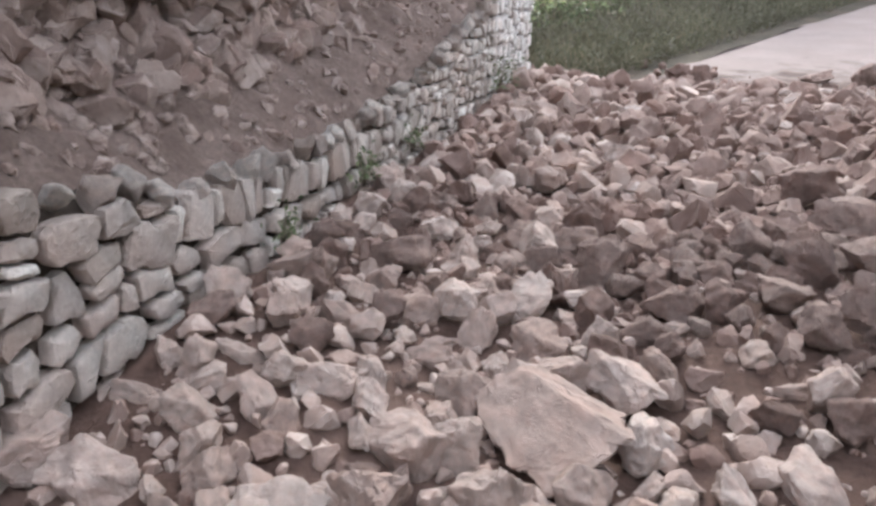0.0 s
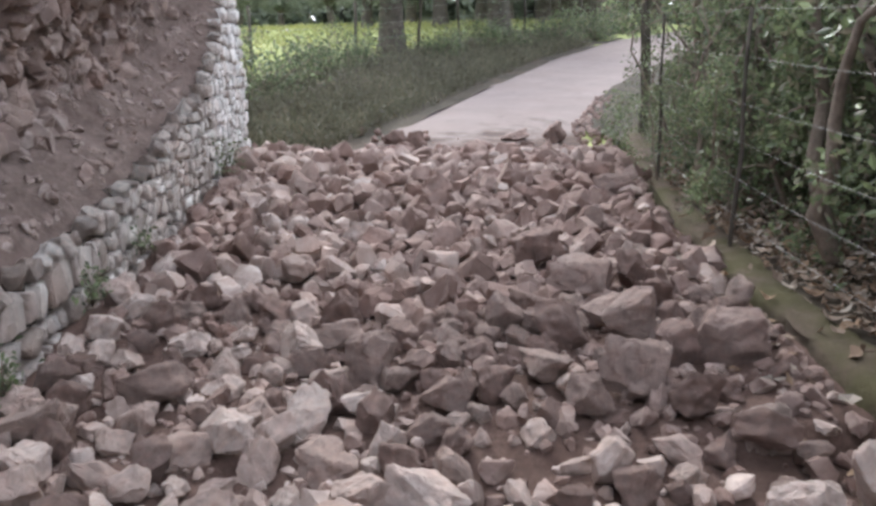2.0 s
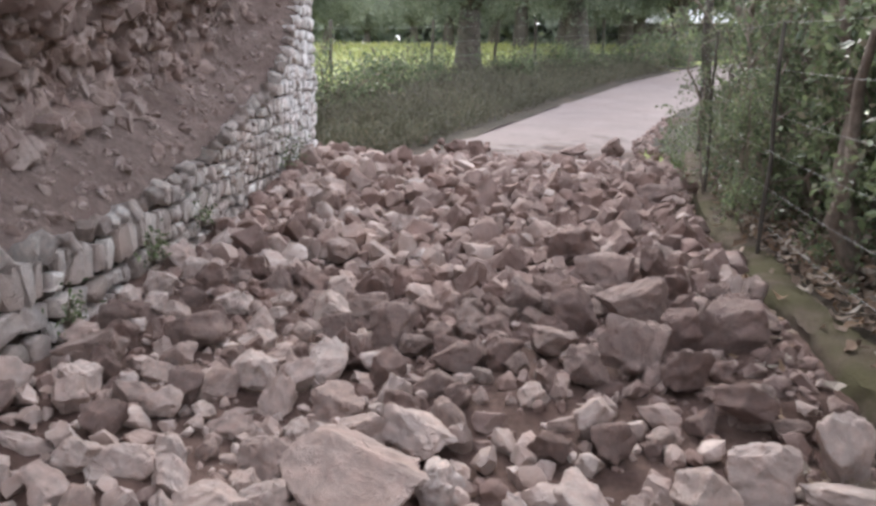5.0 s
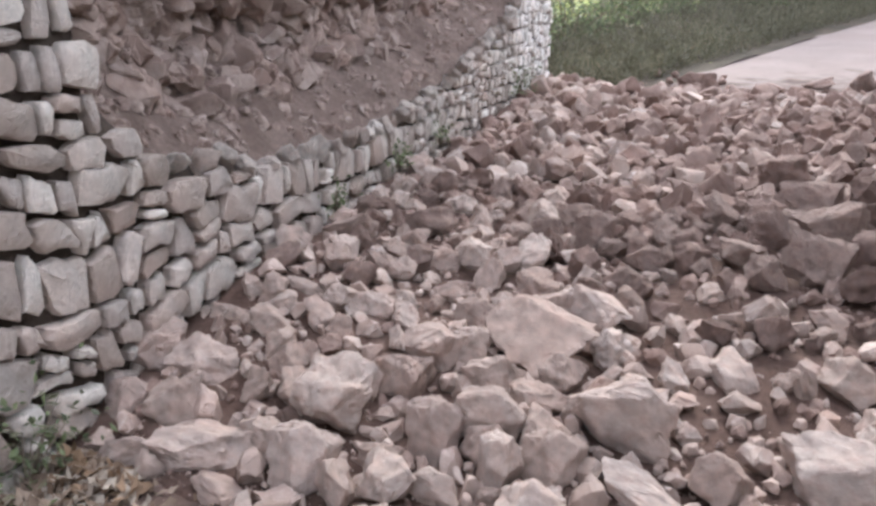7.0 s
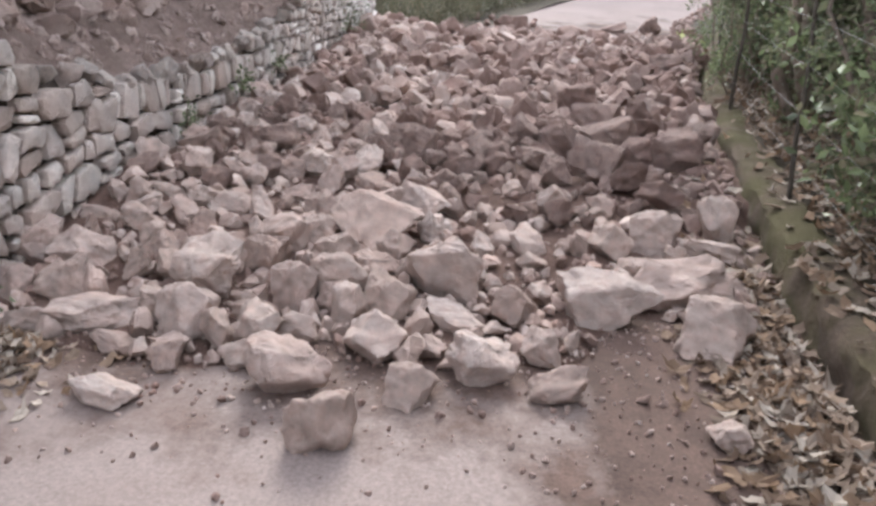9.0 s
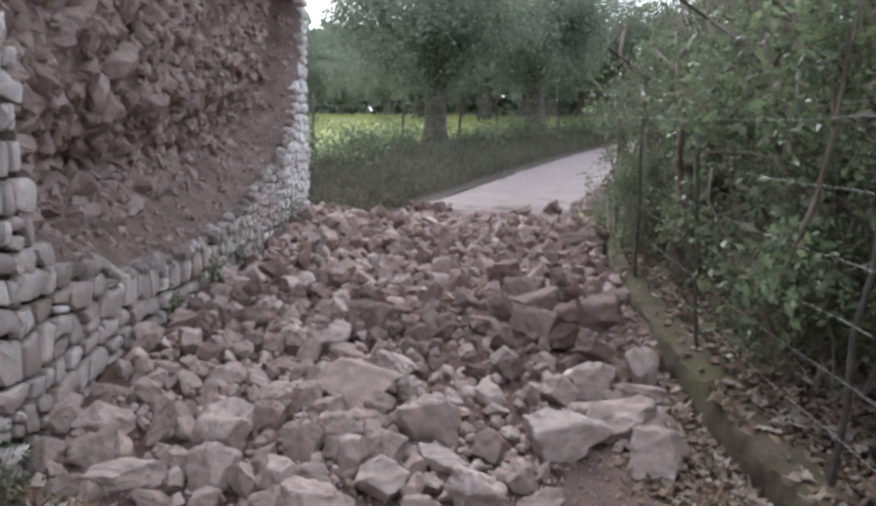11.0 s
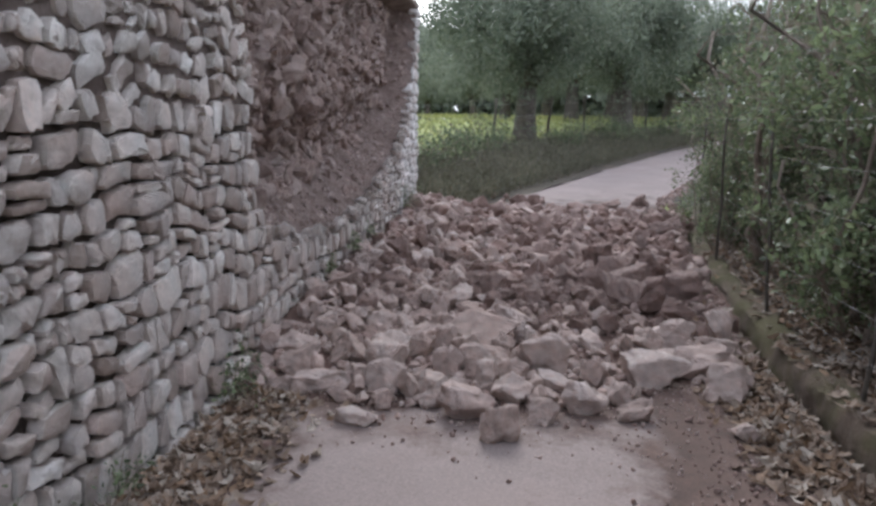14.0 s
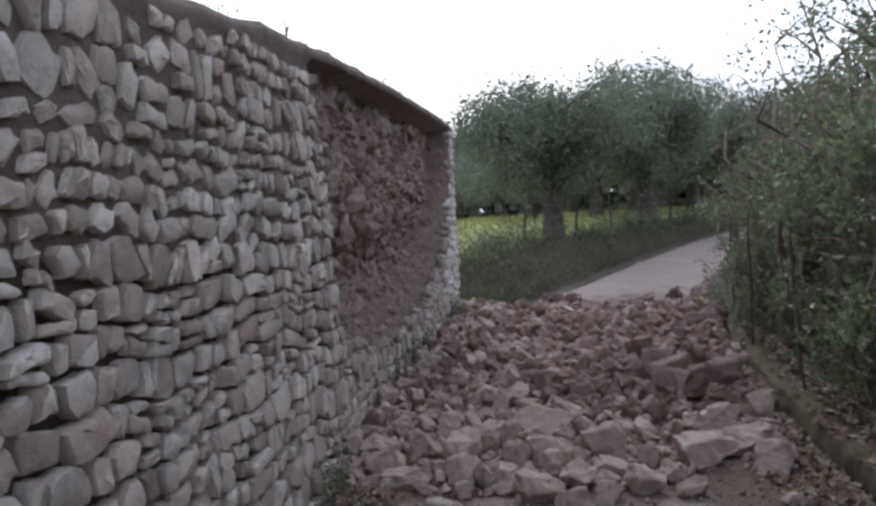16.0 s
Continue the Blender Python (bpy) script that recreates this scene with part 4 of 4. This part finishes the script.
def weed(x, y, z, n, spread, tall, seed):
    r = np.random.default_rng(seed)
    P = r.normal(0, 1, (n, 3)) * np.array([spread * 0.5, spread, tall * 0.4]) + np.array([0, 0, tall * 0.5])
    P[:, 2] = np.abs(P[:, 2])
    P[:, 0] = np.abs(P[:, 0])
    v, t = leaf_cloud(P, r.uniform(0.02, 0.05, n), r, -0.2, 0.5)
    tubes = [tube([(0, 0, -0.03), (p[0] * 0.5, p[1] * 0.5, p[2] * 0.6), tuple(p)], [0.005, 0.004, 0.002], 4) for p in P[:10]]
    ob = tagged(new("weed"), "small green weed growing at the foot of the stone wall", "plant", "weeds by the wall")
    ob.matrix_world = pose(x, y, z)
    for t_ in tubes:
        child("stem", joined_tubes("stem", [t_], M_STEM), ob)
    child("foliage", tri_mesh("foliage", v, t, M_LEAF), ob)


weed(-1.84, 0.75, 0.0, 260, 0.14, 0.34, 1)
weed(-1.84, -1.55, 0.0, 420, 0.2, 0.3, 2)
weed(-1.85, -0.6, 0.0, 160, 0.12, 0.18, 3)
weed(wall_face(3.2) + 0.03, 3.2, 0.42, 90, 0.07, 0.14, 4)
weed(wall_face(4.2) + 0.04, 4.2, 0.5, 120, 0.09, 0.18, 7)
weed(wall_face(5.1) + 0.03, 5.1, 0.55, 90, 0.08, 0.15, 5)
weed(wall_face(7.6) + 0.05, 7.6, 0.7, 200, 0.2, 0.25, 6)


def grass_verge(r):
    y = 9.9 + 20 * r.uniform() ** 1.5
    e = lerp_table(y, ROAD_LEFT)
    x = e - 0.25 - abs(r.normal(0, 1.9))
    return (x, y, land(x, y) + 0.02 + 0.3 * r.uniform() ** 1.5) if x > e - 6 else None


thicket("verge_grass", 5, 26000, grass_verge, 0.14, M_GRASS, "rough dark-green grass and weeds on the bank", "grass", -0.9, 0.16)


def field_grass(r):
    y = 14 + 45 * r.uniform()
    x = lerp_table(y, ROAD_LEFT) - 5 - 22 * r.uniform()
    return (x, y, land(x, y) + 0.05 * r.uniform())


thicket("field_grass", 6, 9000, field_grass, 0.3, M_FIELD, "short yellow-green grass of the olive grove", "grass", -0.9, 0.2)


def top_grass(r):
    y = r.uniform(-6, 9.6)
    x = wall_face(y) - 0.12 - 0.5 * r.uniform()
    return (x, y, wall_top(y) + 0.02 + 0.06 * r.uniform() ** 2)


thicket("wall_top_grass", 7, 1500, top_grass, 0.06, M_GRASS, "low grass along the top of the wall", "grass", -0.5, 0.16)


# ---- olive trees ----
def olive_parts(seed, tall, leaves):
    r = np.random.default_rng(seed)
    tubes, clumps = [], []
    trunk_top = tall * 0.3
    bend = r.normal(0, 0.25, 2)
    path = [(0, 0, -0.3), (0.03, 0.02, 0.25), (bend[0] * 0.5, bend[1] * 0.5, trunk_top * 0.55), (bend[0], bend[1], trunk_top)]
    trunk, limbs = joined_tubes("trunk", [tube(path, [0.62, 0.46, 0.38, 0.34], 10)], M_BARK), []
    for b in range(6):
        tubes = []
        ang = b * 1.05 + r.uniform(-0.3, 0.3)
        p, d = np.array(path[3]), np.array([math.cos(ang), math.sin(ang), r.uniform(0.8, 1.5)])
        d /= np.linalg.norm(d)
        q = []
        for k in range(6):
            q.append(tuple(p))
            if k > 1:
                clumps.append((p.copy(), 0.65))
            p = p + d * tall * 0.125 + r.normal(0, 0.12, 3)
        tubes.append(tube(q, [0.2, 0.15, 0.11, 0.08, 0.05, 0.03], 6))
        for _ in range(7):
            k = r.integers(2, 6)
            a = np.array(q[k])
            e = r.normal(0, 0.95, 3)
            e[2] = abs(e[2]) * 0.7 - 0.35
            s = [tuple(a + e * u) for u in (0, 0.5, 1, 1.5)]
            tubes.append(tube(s, [0.05, 0.035, 0.02, 0.01], 4))
            clumps += [(np.array(s[2]), 0.55), (np.array(s[3]), 0.5), (np.array(s[3]) * [1.15, 1.15, 1] - [0, 0, 0.7], 0.5)]
        limbs.append(joined_tubes("limb", tubes, M_BARK))
    pick = r.integers(0, len(clumps), leaves)
    C, w = np.array([c[0] for c in clumps])[pick], np.array([c[1] for c in clumps])[pick]
    P = C + r.normal(0, 1, (leaves, 3)) * w[:, None] * 0.75
    v, t = leaf_cloud(P, r.uniform(0.12, 0.26, leaves), r, 0.4, 0.35)
    return trunk, limbs, tri_mesh("crown", v, t, M_OLIVE)


OLIVES = [olive_parts(70 + k, 6.2 + 0.5 * k, 32000) for k in range(3)]


def olive(x, y, k, rz, s):
    ob = tagged(new("olive_tree"), "old olive tree with a thick dark trunk in the grove", "tree", "olive grove")
    ob.matrix_world = pose(x, y, land(x, y), 0, 0, rz) @ Matrix.Diagonal((s, s, s, 1))
    trunk = child("trunk", OLIVES[k][0], ob)
    for me in OLIVES[k][1]:
        child("limb", me, trunk)
    child("crown", OLIVES[k][2], ob)


for x, y, k, rz, s in ((-0.72, 24.4, 0, 20, 0.95), (3.35, 31.0, 1, 100, 1.05), (-8.5, 36, 2, 200, 0.6), (9.5, 41, 2, 50, 1.0), (-2.5, 45, 1, 310, 0.8),
                       (4.5, 52, 0, 150, 1.1), (12, 54, 1, 0, 1.1), (-11, 52, 0, 90, 0.7), (-18, 44, 1, 20, 0.8), (18, 50, 0, 260, 1.1), (-6, 62, 2, 10, 0.75), (8, 66, 1, 77, 1.2), (20, 66, 2, 180, 1.2), (-17, 62, 1, 123, 0.8), (0, 74, 0, 33, 1.3), (14, 78, 2, 99, 1.3), (27, 74, 1, 10, 1.3), (-12, 76, 0, 210, 0.8), (-24, 60, 2, 40, 1.2), (27, 56, 1, 310, 1.1), (1.5, 43, 2, 260, 1.0), (7.5, 46, 0, 15, 1.0)):
    olive(x, y, k, rz, s)


# bushes low along the fence of the grove
def bush(x, y, s, seed):
    r = np.random.default_rng(seed)
    n = 1800
    C = r.normal(0, 0.45, (14, 3)) * np.array([1, 1, 0.5]) + np.array([0, 0, 0.45])
    P = C[r.integers(0, 14, n)] + r.normal(0, 0.2, (n, 3))
    P[:, 2] = np.abs(P[:, 2])
    v, t = leaf_cloud(P, r.uniform(0.06, 0.14, n), r, 0.1, 0.4)
    s *= 1.3
    ob = tagged(new("bush"), "low dark-green bush on the grassy bank", "bush", "bushes on the bank")
    ob.matrix_world = pose(x, y, land(x, y)) @ Matrix.Diagonal((s, s, s, 1))
    for c in C:
        child("stem", joined_tubes("stem", [tube([(0, 0, -0.1), tuple(c * 0.6), tuple(c)], [0.03, 0.02, 0.008], 4)], M_STEM), ob)
    child("foliage", tri_mesh("foliage", v, t, M_LEAF), ob)


for i, (x, y, s) in enumerate(((-3.6, 12.2, 0.7), (-3.0, 14.5, 0.8), (-2.2, 17, 0.7), (-1.6, 19.5, 0.7), (0.6, 22.5, 0.7), (2.6, 26, 0.8), (5.0, 29, 0.9), (7.2, 32, 1.0), (9.5, 36, 1.1))):
    bush(x, y, s, 900 + i)


# ---- fences ----
def post_mesh(seed, h, rad):
    r = np.random.default_rng(seed)
    k = 7
    return joined_tubes("post", [tube([(r.normal(0, 0.012), r.normal(0, 0.012), -0.25 + (h + 0.25) * i / (k - 1)) for i in range(k)], [rad * r.uniform(0.85, 1.1) for _ in range(k)], 8)], M_POST)


def wire_mesh(name, ends, sag, rad):
    pts = []
    for (a, b) in zip(ends[:-1], ends[1:]):
        for u in np.linspace(0, 1, 7)[:-1]:
            p = Vector(a).lerp(Vector(b), u)
            p.z -= sag * 4 * u * (1 - u)
            pts.append(tuple(p))
    pts.append(tuple(ends[-1]))
    return joined_tubes(name, [tube(pts, [rad] * len(pts), 5)], M_WIRE)


def fence(name, spots, h, rad, wires, label, wire_rad=0.001):
    ob = tagged(new(name), label, "fence")
    ob.matrix_world = pose(*spots[0])
    o = Vector(spots[0])
    me = [post_mesh(k, h, rad) for k in range(3)]
    for i, s in enumerate(spots):
        child("post", me[i % 3], ob, "", Matrix.Translation(Vector(s) - o) @ pose(0, 0, 0, (2, -3, 1, 4)[i % 4], (-2, 3, 2)[i % 3], 40 * i))
    for z in wires:
        child("wire", wire_mesh("wire", [tuple(Vector(s) - o + Vector((-0.02, 0, z))) for s in spots], 0.02, wire_rad), ob, "thin galvanised wire")


KERB_POSTS = [(kerb_line(y) + 0.17, y, rise(y) + 0.25) for y in (-5.5, -3.4, -1.3, 0.78, 2.87, 5.3, 7.9)] + [(2.88, 10.45, rise(10.45) + 0.2)]
fence("wire_fence", KERB_POSTS, 1.6, 0.015, (0.25, 0.5, 0.75, 1.0, 1.3, 1.6), "wire fence on thin dark posts behind the kerb")
GROVE = [(x, y, land(x, y)) for x, y in ((-7.5, 17.5), (-4.0, 19.6), (-1.62, 21.75), (0.1, 25.0), (1.55, 27.6), (4.4, 31.8), (7.4, 35.5), (11, 40))]
fence("grove_fence", GROVE, 1.5, 0.05, (0.5, 0.9, 1.3), "post and wire fence along the olive grove", 0.003)

end_post = tagged(new("fence_post", post_mesh(9, 2.15, 0.06)), "weathered wooden post at the end of the hedge", "post")
end_post.matrix_world = pose(2.94, 10.5, rise(10.5) + 0.2, 2, -2)

# pale building far off beyond the trees
house = tagged(new("house"), "distant low shed with a white roof behind the olive trunks", "house")
house.matrix_world = pose(17.5, 82, rise(60) - 2)


def box(name, lo, hi, mat, parent, label=""):
    x0, y0, z0 = lo
    x1, y1, z1 = hi
    v = [(x0, y0, z0), (x1, y0, z0), (x1, y1, z0), (x0, y1, z0), (x0, y0, z1), (x1, y0, z1), (x1, y1, z1), (x0, y1, z1)]
    f = [(0, 3, 2, 1), (4, 5, 6, 7), (0, 1, 5, 4), (1, 2, 6, 5), (2, 3, 7, 6), (3, 0, 4, 7)]
    return child(name, mesh(name, v, f, mat), parent, label)


box("wall", (-4, 0, 0), (8, 6, 5.6), M_POST, house, "dim shaded wall")


def pitched_roof():
    """A shallow roof of pale sheeting, its long side towards the lane, with a thin raised ridge."""
    prof = ((-0.5, 5.5), (-0.5, 5.62), (2.6, 6.95), (3.0, 7.02), (3.4, 6.95), (6.5, 5.62), (6.5, 5.5), (3.0, 6.85))
    n = len(prof)
    v = [(x, y, z) for x in (-4.4, 8.4) for y, z in prof]
    f = [(i, (i + 1) % n, n + (i + 1) % n, n + i) for i in range(n)] + [tuple(reversed(range(n))), tuple(range(n, 2 * n))]
    return mesh("roof", v, f, M_WHITE)


child("roof", pitched_roof(), house, "pale sheet roof catching the sky")

# loose stones left standing on the broken edge of the facing
y = 1.9
while y < 8.6:
    hgt = r.uniform(0.07, 0.2)
    shape = FINE[r.integers(24)]
    m = Matrix.LocRotScale((wall_face(y) - 0.07, y, lerp_table(y, GAP_TOP) + hgt * 0.28), Euler(tuple(r.normal(0, 0.2, 3))), (0.14, r.uniform(0.08, 0.17), hgt))
    child("stone", tri_mesh("stone", shape[0], shape[1], M_WALL, True, 32), wall, "", m)
    y += r.uniform(0.11, 0.26)

# dry twigs sticking out over the top of the wall
for x, y, dx, dy in ((-2.15, 9.2, 0.35, 0.1), (-2.1, 3.9, 0.12, 0.2), (-2.05, 0.9, 0.1, -0.2)):
    z = wall_top(y)
    tw = [tube([(0, 0, -0.05), (dx * 0.4, dy * 0.4, 0.05), (dx, dy, 0.04)], [0.012, 0.009, 0.004], 5), tube([(dx * 0.4, dy * 0.4, 0.05), (dx * 0.5, dy * 0.9, 0.16)], [0.006, 0.002], 4), tube([(dx * 0.2, dy * 0.2, 0.03), (dx * 0.1, dy * 0.5, 0.14)], [0.006, 0.002], 4)]
    twig = tagged(new("twig", joined_tubes("twig", tw, M_STEM)), "dry brown twig sticking out over the wall top", "twig")
    twig.matrix_world = pose(x, y, z)

# ---- single face stones of the wall, nearest to the path ----
for W, Ts in near_stones:
    c = W.mean(0)
    child("stone", tri_mesh("stone", W - c, Ts, M_WALL, True, 42), wall, "", Matrix.Translation(c))
